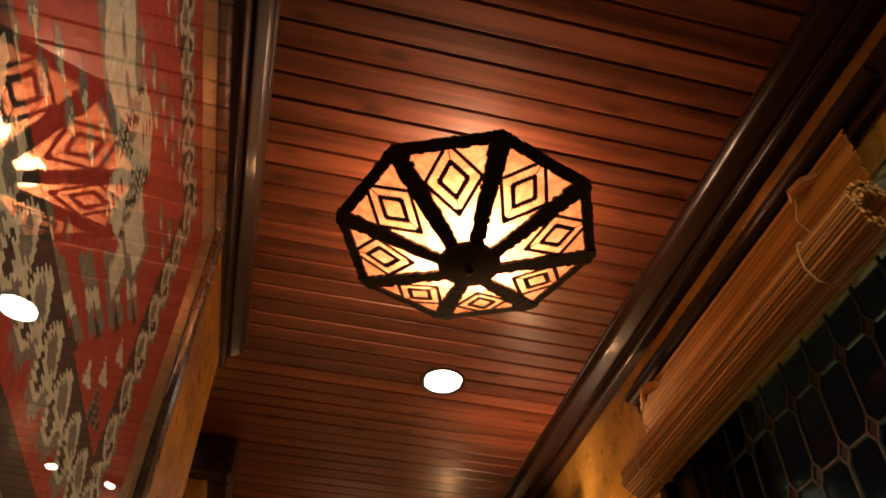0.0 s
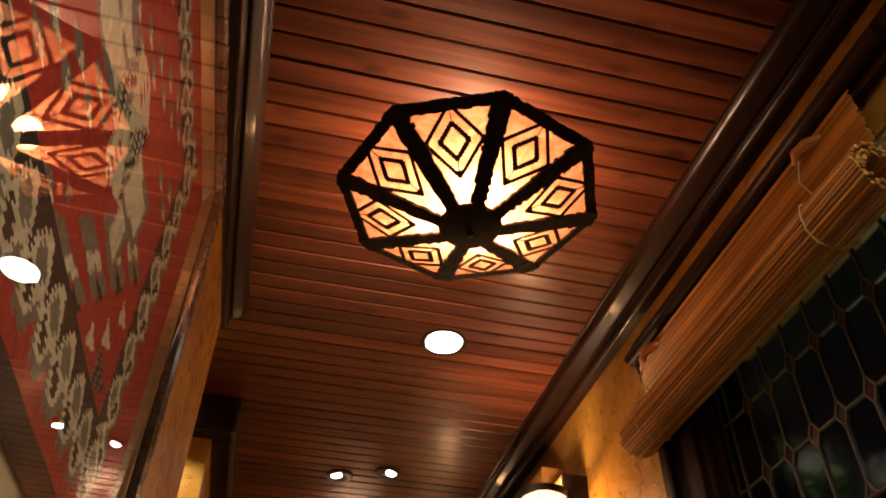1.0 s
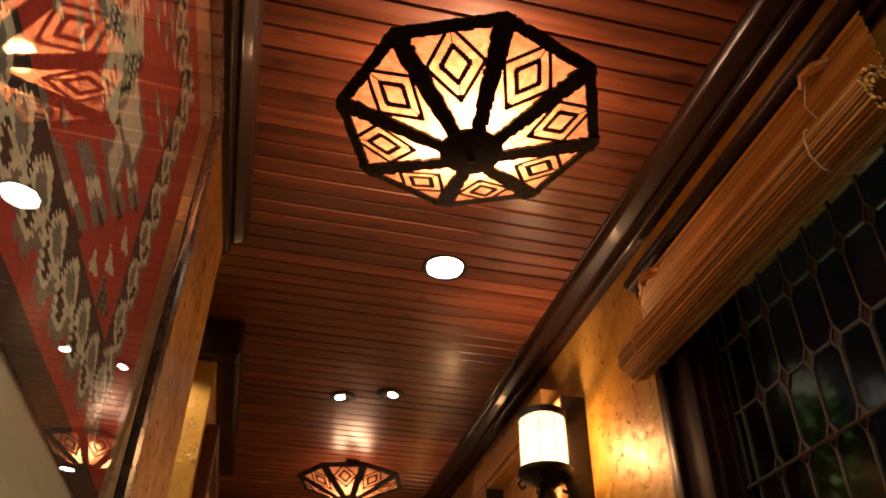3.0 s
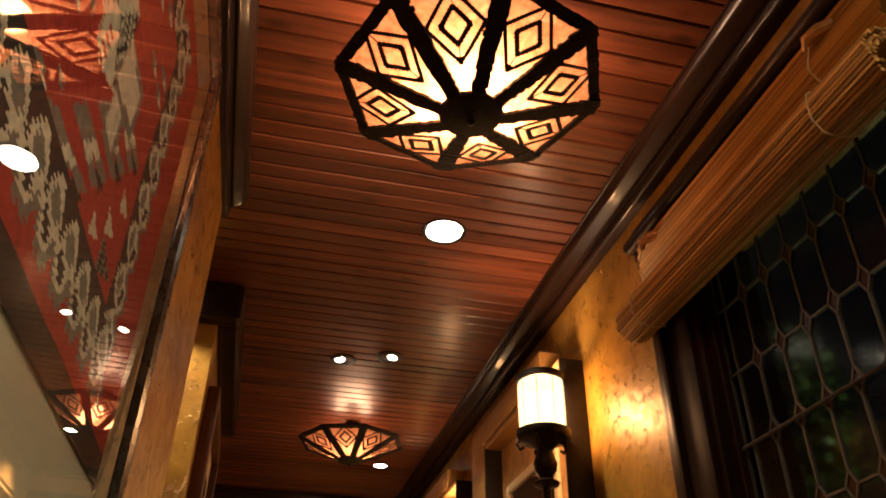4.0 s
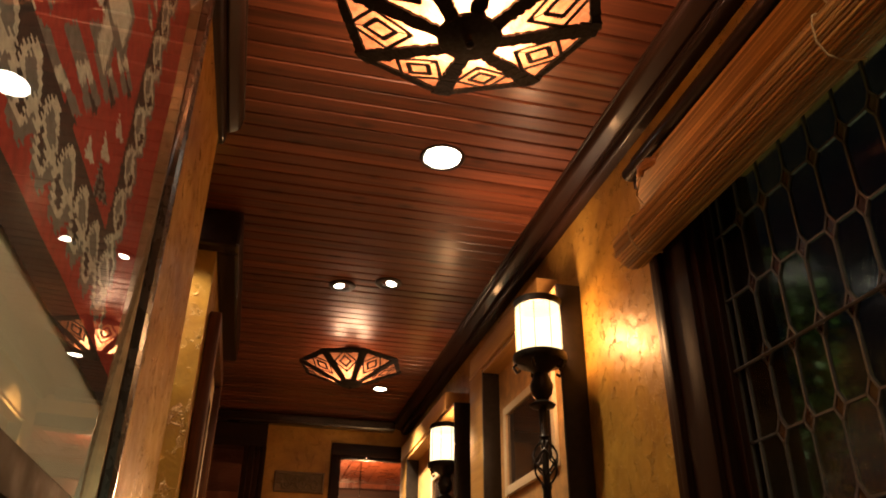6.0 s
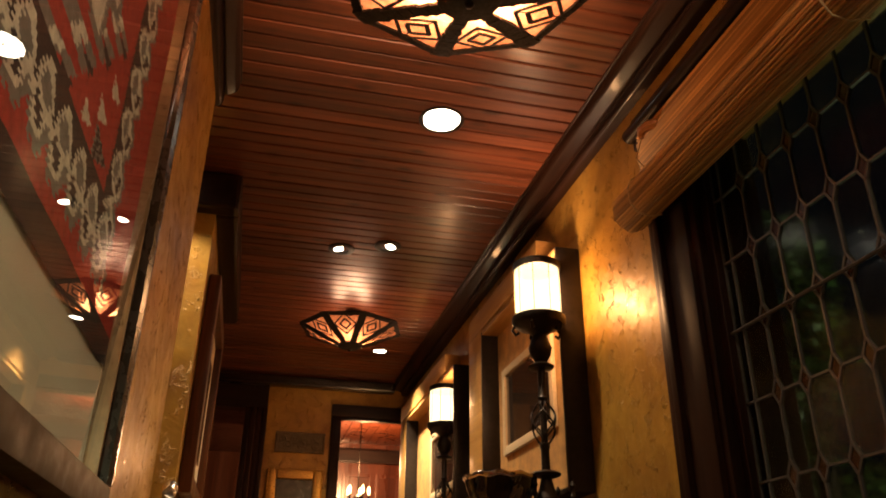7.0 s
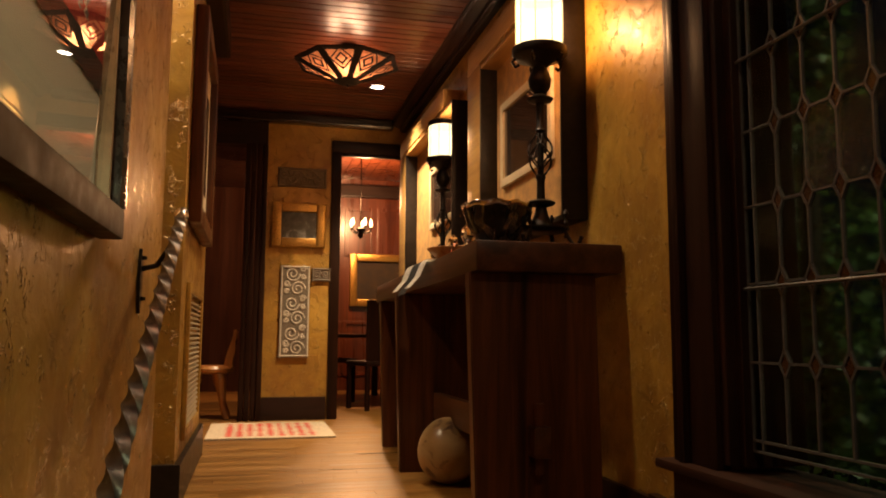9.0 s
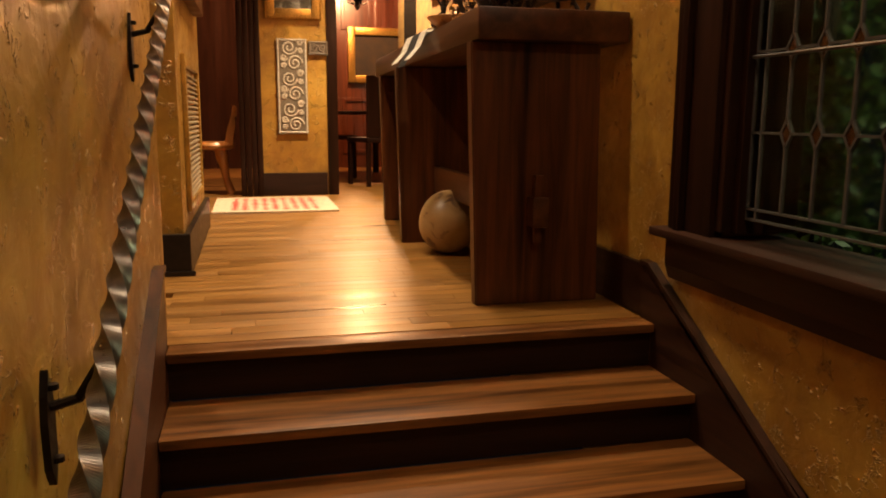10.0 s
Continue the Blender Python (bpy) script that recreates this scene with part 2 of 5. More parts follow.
# ---- mesh helpers ----
def box(bm, lo, hi, bevel=0.0):
    """A block from corner lo to corner hi, its edges eased by bevel."""
    v = [bm.verts.new((x, y, z)) for x in (lo[0], hi[0]) for y in (lo[1], hi[1]) for z in (lo[2], hi[2])]
    q = [(0, 1, 3, 2), (4, 6, 7, 5), (0, 4, 5, 1), (2, 3, 7, 6), (0, 2, 6, 4), (1, 5, 7, 3)]
    faces = [bm.faces.new([v[i] for i in f]) for f in q]
    if bevel:
        edges = {e for f in faces for e in f.edges}
        bmesh.ops.bevel(bm, geom=list(edges), offset=bevel, segments=2, affect="EDGES", profile=0.6)
    return bm


def prism(bm, outline, axis, a, b):
    """An outline of two coordinates, drawn out along an axis from a to b."""
    def at(p, s):
        u, v = p
        return {"x": (s, u, v), "y": (u, s, v), "z": (u, v, s)}[axis]
    A = [bm.verts.new(at(p, a)) for p in outline]
    B = [bm.verts.new(at(p, b)) for p in outline]
    n = len(outline)
    for i in range(n):
        bm.faces.new((A[i], A[(i + 1) % n], B[(i + 1) % n], B[i]))
    bm.faces.new(A[::-1])
    bm.faces.new(B)
    return bm


def lathe(bm, profile, centre=(0, 0), segments=24, cap=True):
    """A profile of (radius, height) turned about an upright axis."""
    rings = []
    for r, z in profile:
        rings.append([bm.verts.new((centre[0] + r * math.cos(2 * math.pi * i / segments), centre[1] + r * math.sin(2 * math.pi * i / segments), z)) for i in range(segments)])
    for a, b in zip(rings, rings[1:]):
        for i in range(segments):
            j = (i + 1) % segments
            bm.faces.new((a[i], a[j], b[j], b[i]))
    if cap:
        bm.faces.new(rings[0][::-1])
        bm.faces.new(rings[-1])
    return bm


def tube(bm, points, radius, sides=8, square=False, twist=0.0):
    """A rod along points; square rods may be twisted, by radians a metre."""
    points = [Vector(p) for p in points]
    rings, run = [], 0.0
    for i, p in enumerate(points):
        d = (points[min(i + 1, len(points) - 1)] - points[max(i - 1, 0)]).normalized()
        side = d.cross(Vector((0.13, 0.21, 0.97))).normalized()
        up = side.cross(d)
        if i:
            run += (p - points[i - 1]).length
        r = radius[i] if isinstance(radius, (list, tuple)) else radius
        rings.append([bm.verts.new(p + r * (side * math.cos(a) + up * math.sin(a))) for a in [2 * math.pi * k / sides + twist * run for k in range(sides)]])
    for a, b in zip(rings, rings[1:]):
        for k in range(sides):
            j = (k + 1) % sides
            bm.faces.new((a[k], a[j], b[j], b[k]))
    bm.faces.new(rings[0][::-1])
    bm.faces.new(rings[-1])
    return bm


def mesh_of(name, bm, material, smooth=False):
    bmesh.ops.recalc_face_normals(bm, faces=bm.faces)
    data = bpy.data.meshes.new(name)
    bm.to_mesh(data)
    bm.free()
    for m in material if isinstance(material, (list, tuple)) else (material,):
        data.materials.append(m)
    if smooth:
        data.shade_smooth()
        data.set_sharp_from_angle(angle=radians(40))
    return data


def part(name, bm, material, parent, label="", smooth=False):
    ob = new(name, mesh_of(name, bm, material, smooth))
    ob.parent = parent
    return tagged(ob, label)


def thing(name, label, category, group="", at=(0, 0, 0)):
    ob = new(name)
    ob.location = at
    ob.empty_display_size = 0.1
    return tagged(ob, label, category, group)


def solid(name, bm, material, label, category, kind="structure", smooth=False):
    return tagged(new(name, mesh_of(name, bm, material, smooth)), label, category, "", kind)


def nb():
    return bmesh.new()


# ---- structure ----
LOW = -0.62          # the lower floor at the foot of the stairs
RISE, GOING = 0.155, 0.275
TOP = 2.34           # front edge of the landing
WIN_A, WIN_B, WIN_S, WIN_T = 0.72, 2.06, 0.312, 2.30    # the window's hole
B = nb()
box(B, (LEFT - 0.14, -2.2, LOW - 0.1), (LEFT, 2.64, CEIL))
SKEW = Matrix.Translation((LEFT, 2.0, 0)) @ pose(0, 0, 0, 0, 0, -1.0) @ Matrix.Translation((-LEFT, -2.0, 0))
solid("wall_left", B, GOLD_WALL, "gold glazed plaster wall beside the stairs", "wall").matrix_world = SKEW
B = nb()
box(B, (LEFT - 0.14, 3.56, 0), (LEFT, 5.15, CEIL))
box(B, (LEFT - 1.6, 3.56, 0), (LEFT - 0.141, 3.70, CEIL))
solid("wall_landing", B, GOLD_WALL, "gold glazed plaster wall of the landing", "wall")
B = nb()
box(B, (RIGHT, -2.2, LOW - 0.1), (RIGHT + 0.22, WIN_A, CEIL))
box(B, (RIGHT, WIN_A, LOW - 0.1), (RIGHT + 0.22, WIN_B, WIN_S))
box(B, (RIGHT, WIN_A, WIN_T), (RIGHT + 0.22, WIN_B, CEIL))
box(B, (RIGHT, WIN_B, LOW - 0.1), (RIGHT + 0.22, FAR + 0.14, CEIL))
solid("wall_right", B, GOLD_WALL, "gold glazed plaster wall with a leaded window", "wall")
D_A, D_B, D_T = 0.755, 1.50, 2.42
B = nb()
box(B, (0.09, FAR, 0), (D_A, FAR + 0.14, CEIL))
box(B, (D_A, FAR, D_T), (RIGHT + 0.9, FAR + 0.14, CEIL))
box(B, (D_B, FAR, 0), (RIGHT + 0.9, FAR + 0.14, D_T))
solid("wall_far", B, GOLD_WALL, "gold plaster wall hung with small pictures and reliefs", "wall")
B = nb()
box(B, (-2.0, FAR, 2.45), (0.09, FAR + 0.14, CEIL))
solid("wall_lintel", B, TRIM_X, "dark wooden panelling over the side opening", "wall")
B = nb()
box(B, (LEFT - 1.8, -2.34, LOW - 0.1), (RIGHT + 0.3, -2.2, CEIL))
solid("wall_back", B, GOLD_WALL, "gold plaster wall at the foot of the stairs", "wall")
B = nb()
box(B, (-2.1, 1.0, 0), (-1.96, 10.9, CEIL))
solid("wall_side_room", B, DARK_PANEL, "dark brown panelled wall of the side room", "wall")
B = nb()
box(B, (-2.0, 1.0, 0), (LEFT - 0.14, 1.1, CEIL))
solid("wall_side_room_end", B, GOLD_WALL, "gold plaster end wall of the side room", "wall")

# far rooms
B = nb()
box(B, (0.15, 10.8, 0), (3.6, 10.94, CEIL + 0.3))
solid("wall_dining_room", B, PANEL_WOOD, "red-brown panelled wall of the dining room", "wall")
B = nb()
box(B, (-2.0, 10.8, 0), (0.149, 10.94, CEIL))
solid("wall_hall_end", B, DARK_PANEL, "dark brown end wall of the far hall", "wall")
B = nb()
box(B, (3.5, FAR, 0), (3.64, 10.8, CEIL + 0.3))
solid("wall_dining_side", B, PANEL_WOOD, "red-brown panelled side wall of the dining room", "wall")
B = nb()
box(B, (0.1, FAR + 0.14, 0), (0.2, 9.2, CEIL))
solid("wall_between_rooms", B, DARK_PANEL, "brown wooden wall between the far rooms", "wall")
B = nb()
box(B, (-0.84, FAR + 0.14, 0), (-0.72, 10.0, CEIL))
solid("wall_hall", B, DARK_PANEL, "dark brown wooden wall of the far hall", "wall")
B = nb()
box(B, (-2.0, FAR + 0.14, CEIL), (0.1, 10.8, CEIL + 0.05))
solid("ceiling_side_room", B, DARK_PANEL, "dark brown wooden ceiling of the side room", "ceiling")
B = nb()
for i in range(28):
    x = 0.2 + i * 0.12
    box(B, (x + 0.004, FAR + 0.14, 2.95), (x + 0.116, 10.8, 2.99), 0.004)
solid("ceiling_dining_room", B, PANEL_WOOD, "glossy red-brown board ceiling of the dining room", "ceiling")

# lower floor, landing base
B = nb()
box(B, (LEFT - 0.13, -2.3, LOW - 0.1), (RIGHT + 0.2, 1.56, LOW))
solid("floor_lower", B, TREAD_WOOD, "brown wooden floor at the foot of the stairs", "floor")
B = nb()
box(B, (-2.0, TOP + 0.03, -0.14), (RIGHT + 0.2, FAR + 0.1, -0.022))
box(B, (-2.0, FAR + 0.101, -0.14), (3.6, 10.9, -0.022))
floor = solid("floor", B, FLOOR_WOOD, "glossy golden brown plank floor of the landing", "floor")

# ceiling: boards across the corridor with open joints
B = nb()
y = 0.990 - 0.0892 * 35
rs = random.Random(4)
while y < FAR:
    w = 0.0892 if y < 1.95 else 0.0845
    zz, tip = CEIL + rs.uniform(-0.0012, 0.0012), rs.uniform(-0.0009, 0.0009)
    prism(B, [(y + 0.004, zz + 0.02), (y + 0.004, zz + 0.005 + tip), (y + 0.008, zz + tip), (y + w - 0.006, zz - tip), (y + w - 0.003, zz + 0.003 - tip), (y + w - 0.003, zz + 0.02)], "x", -2.0, RIGHT + 0.02)
    y += w
box(B, (-2.0, -2.3, CEIL + 0.012), (RIGHT + 0.3, FAR + 0.1, CEIL + 0.1))
solid("ceiling", B, CEIL_WOOD, "varnished red-brown wooden board ceiling", "ceiling")


def crown_outline(sx, x, depth, drop):
    """The profile of a crown moulding on the wall at x: a fillet, an upper roll, a cove and a lower roll."""
    pts = [(0.0, 0.0), (0.144, 0.0), (0.144, 0.011), (0.137, 0.013)]
    pts += [(0.100 + 0.037 * math.cos(a), 0.020 + 0.036 * math.sin(a)) for a in [0.2 * k for k in range(7)]]
    pts += [(0.088 - 0.030 * f, 0.056 + 0.010 * f + 0.006 * math.sin(math.pi * f)) for f in (0.25, 0.5, 0.75, 1.0)]
    pts += [(0.028 + 0.028 * math.cos(a), 0.084 + 0.026 * math.sin(a)) for a in [-0.5 + 0.26 * k for k in range(8)]]
    pts += [(0.0, 0.112)]
    return [(x + sx * u * depth / 0.144, CEIL - v * drop / 0.112) for u, v in pts]


B = nb()
prism(B, crown_outline(-1, RIGHT, 0.144, 0.100), "y", -2.2, FAR)
solid("trim_crown_right", B, CROWN, "dark glossy rounded crown moulding", "moulding", smooth=True)
B = nb()
prism(B, crown_outline(1, LEFT, 0.097, 0.150), "y", -2.2, 2.69)
solid("trim_crown_left", B, CROWN, "dark glossy rounded crown moulding", "moulding", smooth=True)
B = nb()
box(B, (LEFT - 0.9, 3.46, CEIL - 0.20), (LEFT + 0.11, 3.56, CEIL - 0.003), 0.02)
box(B, (LEFT, 3.561, CEIL - 0.20), (LEFT + 0.11, 5.15, CEIL - 0.003), 0.02)
solid("trim_crown_landing", B, CROWN, "dark cornice round the landing wall", "moulding")
B = nb()
box(B, (-2.0, FAR - 0.10, CEIL - 0.10), (RIGHT - 0.13, FAR, CEIL - 0.003), 0.02)
solid("trim_crown_far", B, CROWN_X, "dark cornice of the far wall", "moulding")

# base boards and stair stringers
B = nb()
box(B, (LEFT + 0.001, 3.54, 0), (LEFT + 0.028, 5.17, 0.185), 0.004)
box(B, (LEFT - 0.14, 3.532, 0.0), (LEFT + 0.028, 3.5595, 0.185), 0.004)
box(B, (LEFT - 0.142, 3.515, 0.0), (LEFT + 0.045, 3.532, 0.022), 0.004)
solid("baseboard_landing", B, BLACK_PAINT, "black-painted baseboard", "baseboard")
B = nb()
box(B, (0.085, FAR - 0.022, 0), (D_A - 0.1, FAR - 0.001, 0.2), 0.004)
solid("baseboard_far", B, TRIM_X, "dark baseboard of the far wall", "baseboard")
B = nb()
box(B, (RIGHT - 0.024, 2.46, 0), (RIGHT - 0.001, FAR, 0.19), 0.004)
solid("baseboard_right", B, TRIM_Y, "dark baseboard of the right wall", "baseboard")
for name, x0, x1, y1, h in (("trim_stringer_right", RIGHT - 0.026, RIGHT - 0.001, 2.459, 0.19), ("trim_stringer_left", LEFT + 0.001, LEFT + 0.033, 2.42, 0.24)):
    B = nb()
    slope = RISE / GOING
    y0 = 0.85
    prism(B, [(y1, LOW), (y1, h), (y1 - 0.06, h - 0.004), (y0, h - slope * (y1 - 0.05 - y0)), (y0, LOW)], "x", x0, x1)
    prism(B, [(y1, h + 0.001), (y1, h + 0.016), (y1 - 0.06, h + 0.013), (y0, h + 0.016 - slope * (y1 - 0.05 - y0)), (y0, h + 0.001 - slope * (y1 - 0.05 - y0)), (y1 - 0.06, h - 0.003)], "x", x0 - (0.008 if x0 > 0 else 0), x1 + (0.008 if x0 < 0 else 0))
    solid(name, B, TRIM_Y if x0 > 0 else TABLE_Y, "dark wooden stair stringer with a worn top edge", "stringer")

# stairs
stairs = thing("staircase", "short flight of dark wooden stairs with worn golden treads", "staircase")
for i in range(4):
    z, y = -RISE * i, TOP - GOING * i
    B = nb()
    depth = 0.10 if i == 0 else GOING + 0.03
    box(B, (LEFT + 0.034, y - 0.0, z - 0.032), (RIGHT - 0.027, y + depth, z), 0.009)
    part("tread", B, TREAD_WOOD, stairs, "worn golden brown tread", True)
    B = nb()
    box(B, (LEFT + 0.034, y + 0.028, z - RISE + 0.001), (RIGHT - 0.027, y + 0.05, z - 0.033), 0.002)
    part("riser", B, TRIM_X, stairs, "dark brown riser")


# ---- window ----
def leaded_window():
    w = thing("window_1", "dark leaded glass window in a deep dark wooden casing", "window")
    w["kind"] = "structure"
    gx = RIGHT + 0.05
    a, b, s, t = 0.78, 1.985, 0.41, 2.28
    # casing: layered dark mouldings on the wall, and the reveal
    for y0, y1, x0 in ((2.235, 2.285, RIGHT - 0.034), (2.20, 2.236, RIGHT - 0.048), (2.055, 2.201, RIGHT - 0.028)):
        B = nb()
        box(B, (x0, y0, 0.34), (RIGHT + 0.02 if y0 < 2.06 else RIGHT - 0.001, y1, 2.42), 0.006)
        part("casing", B, TRIM_Z, w, "dark layered window casing", True)
    for y0, y1, x0, x1 in ((2.02, 2.058, RIGHT - 0.01, RIGHT + 0.225), (1.985, 2.021, RIGHT + 0.02, RIGHT + 0.225)):
        B = nb()
        box(B, (x0, y0, 0.362), (x1, y1, 2.298), 0.004)
        part("jamb", B, TRIM_Z, w)
    B = nb()
    box(B, (RIGHT - 0.01, 0.722, 0.362), (RIGHT + 0.225, 0.78, 2.298), 0.004)
    part("jamb", B, TRIM_Z, w)
    B = nb()
    box(B, (RIGHT - 0.034, 0.60, 0.34), (RIGHT - 0.001, 0.722, 2.42), 0.006)
    part("casing", B, TRIM_Z, w)
    B = nb()
    box(B, (RIGHT - 0.075, 0.55, 0.315), (RIGHT + 0.225, 2.335, 0.345), 0.008)
    part("window_sill", B, TRIM_Y, w, "dark wooden window sill", True)
    B = nb()
    prism(B, [(RIGHT - 0.001, 0.314), (RIGHT - 0.045, 0.314), (RIGHT - 0.045, 0.225), (RIGHT - 0.03, 0.18), (RIGHT - 0.001, 0.175)], "y", 0.57, 2.27)
    part("apron", B, TRIM_Y, w, "dark apron board under the sill")
    # head: half-round bar above the blind
    B = nb()
    box(B, (RIGHT - 0.03, 0.55, 2.42), (RIGHT - 0.001, 2.33, 2.562), 0.004)
    part("head_casing", B, TRIM_Y, w)
    B = nb()
    tube(B, [(RIGHT - 0.045, 0.80, 2.482), (RIGHT - 0.045, 2.33, 2.482)], 0.030, 16)
    part("head_roll", B, CROWN, w, "dark glossy half-round head moulding", True)
    # glass and leads
    B = nb()
    box(B, (gx - 0.001, a, s), (gx + 0.002, b, t))
    pane = part("pane", B, NIGHT_GLASS, w, "dark rippled old glass")
    pane.visible_shadow = False
    step, row = 0.118, 0.2255
    y0, z0 = 1.834, 0.66
    frame_bars = [((b - 0.0, s), (b - 0.0, t)), ((b - 0.045, s), (b - 0.045, t)), ((a, s), (b, s)), ((a, s + 0.03), (b, s + 0.03)), ((a, t), (b, t))]
    cames = list(frame_bars)
    dz, dy, cut = 0.038, 0.022, 0.022
    for j in range(-1, 8):
        z = z0 + row * j
        for i in range(0, 10):
            y = y0 - step * i
            if y < a + 0.03:
                continue
            lo, hi = z + dz, z + row - dz
            if j == -1:
                lo = s + 0.03
            if hi > t - 0.02:
                hi = t
            if lo < hi:
                cames.append(((y, lo), (y, hi)))
            if s + 0.05 < z < t - 0.05:
                for p, q in (((y, z - dz), (y - dy, z)), ((y - dy, z), (y, z + dz)), ((y, z + dz), (y + dy, z)), ((y + dy, z), (y, z - dz))):
                    cames.append((p, q))
                end = y - step + dy if y - step > a + 0.03 else a
                cames.append(((y - dy, z), (end, z)))
                if i == 0:
                    cames.append(((y + dy, z), (b, z)))
    B = nb()
    for (ya, za), (yb, zb) in cames:
        d = Vector((0, yb - ya, zb - za))
        if d.length < 1e-4:
            continue
        nrm = Vector((0, -d.z, d.y)).normalized() * 0.0032
        v = []
        for x in (gx - 0.006, gx + 0.006):
            for p, sgn in (((ya, za), 1), ((yb, zb), 1), ((yb, zb), -1), ((ya, za), -1)):
                v.append(B.verts.new((x, p[0] + sgn * nrm.y, p[1] + sgn * nrm.z)))
        for f in ((0, 1, 2, 3), (7, 6, 5, 4), (0, 4, 5, 1), (1, 5, 6, 2), (2, 6, 7, 3), (3, 7, 4, 0)):
            B.faces.new([v[i] for i in f])
    part("lead_cames", B, LEAD, w, "grey lead cames in long hexagons and diamonds")
    for z in (0.872, 1.555):
        B = nb()
        tube(B, [(gx - 0.014, a, z), (gx - 0.014, b + 0.03, z)], 0.0055, 6)
        part("saddle_bar", B, LEAD, w)
    # panes of rippled glass that catch the lamps
    for y in (y0 - step * 1.5, y0 - step * 2.5):
        B = nb()
        z = z0 + row * 2.5
        h, k2 = row * 0.5, step * 0.5
        B.faces.new([B.verts.new((gx - 0.0045, y + p * k2, z + q * h)) for p, q in ((-0.96, -0.66), (-0.6, -0.97), (0.6, -0.97), (0.96, -0.66), (0.96, 0.66), (0.6, 0.97), (-0.6, 0.97), (-0.96, 0.66))])
        part("rippled_pane", B, RIPPLE, w, "rippled pane that sparkles")
    # coloured diamonds
    for j, z in enumerate([z0 + row * j for j in range(7)]):
        for i in range(9):
            y = y0 - step * i
            if y < a + 0.03 or z > t - 0.05:
                continue
            B = nb()
            v = [B.verts.new((gx - 0.003, y + p, z + q)) for p, q in ((0, -dz), (-dy, 0), (0, dz), (dy, 0))]
            B.faces.new(v)
            part("diamond_pane", B, AMBER_GLASS, w, "amber diamond pane")
    return w


NIGHT_GLASS = glass("old_window_glass", (0.6, 0.65, 0.52), 0.11, 0.0008, ior=1.15)
AMBER_GLASS = plain("amber_glass", (0.035, 0.011, 0.003), 0.25, 0.0, 0.3)
RIPPLE = ripple_glass("rippled_pane_glass")
leaded_window()


# ---- bamboo blind ----
def bamboo_blind():
    t = thing("bamboo_blind", "rolled-up golden bamboo blind tied with cords above the window", "blind")
    x, ya, yb = RIGHT - 0.055, 0.955, 2.30
    rs2 = random.Random(8)
    z = 2.43
    while z > 2.20:
        h = rs2.uniform(0.0075, 0.0095)
        B = nb()
        prism(B, [(x - 0.005 + rs2.uniform(-0.001, 0.001), z), (x + 0.001, z + h * 0.5), (x + 0.001, z - h * 0.5)], "y", ya + rs2.uniform(-0.006, 0.006), yb - 0.05 + rs2.uniform(-0.006, 0.006))
        part("flat_splint", B, BAMBOO, t)
        z -= h
    cx, cz, R0 = RIGHT - 0.088, 2.118, 0.080
    n = 92
    for i in range(n):
        f = i / n
        a = f * 2.4 * 2 * math.pi + 0.6
        r = R0 * (1 - 0.45 * f) + rs2.uniform(-0.0014, 0.0014)
        px, pz = cx + r * math.cos(a), cz + r * math.sin(a)
        rad = rs2.uniform(0.0046, 0.0064)
        B = nb()
        tube(B, [(px, ya - 0.01 + rs2.uniform(-0.006, 0.006), pz), (px, (ya + yb) / 2, pz + rs2.uniform(-0.002, 0.002)), (px, yb + rs2.uniform(-0.010, 0.006), pz)], rad, 6)
        part("splint", B, BAMBOO, t, "", True)
    CORD = plain("blind_cord", (0.55, 0.42, 0.22), 0.8)
    for y in (1.165, 2.17):
        B = nb()
        pts = [(RIGHT - 0.075, y, 2.40), (RIGHT - 0.12, y - 0.01, 2.27)]
        for k in range(9):
            a = math.pi * (0.35 + 1.25 * k / 8)
            pts.append((cx + (R0 + 0.008) * math.cos(a), y + 0.01 * math.sin(k * 1.3) - 0.03 * k / 8, cz + (R0 + 0.008) * math.sin(a)))
        tube(B, pts, 0.0028, 6)
        part("cord", B, CORD, t, "pale tie cord", True)
        B = nb()
        tube(B, [(RIGHT - 0.05, y - 0.075, 2.40), (RIGHT - 0.072, y - 0.04, 2.405), (RIGHT - 0.085, y - 0.005, 2.40), (RIGHT - 0.08, y + 0.012, 2.375)], [0.014, 0.02, 0.018, 0.010], 8)
        part("hook", B, CHAIR_WOOD, t, "wooden cord hook", True)
    return t


bamboo_blind()


# ---- ceiling lamps ----
def laced_band(bm, p, q, w0, w1, nrm, rs):
    """A flat leather band from p to q with a stepped edge; half widths w0 and w1."""
    d = (q - p).normalized()
    side = d.cross(nrm).normalized()
    n = max(12, int((q - p).length / 0.013))
    for k in range(n):
        w = w0 + (w1 - w0) * k / n
        a, b = p.lerp(q, k / n), p.lerp(q, (k + 1.25) / n)
        wl, wr = w * (1 + rs.uniform(-0.16, 0.12)), w * (1 + rs.uniform(-0.16, 0.12))
        up, lo = nrm * -0.003, nrm * rs.uniform(0.006, 0.009)
        v = [bm.verts.new(e) for e in (a + side * wl + up, a - side * wr + up, b - side * wr + up, b + side * wl + up,
                                       a + side * wl + lo, a - side * wr + lo, b - side * wr + lo, b + side * wl + lo)]
        for f in ((0, 1, 2, 3), (7, 6, 5, 4), (0, 4, 5, 1), (1, 5, 6, 2), (2, 6, 7, 3), (3, 7, 4, 0)):
            bm.faces.new([v[e] for e in f])


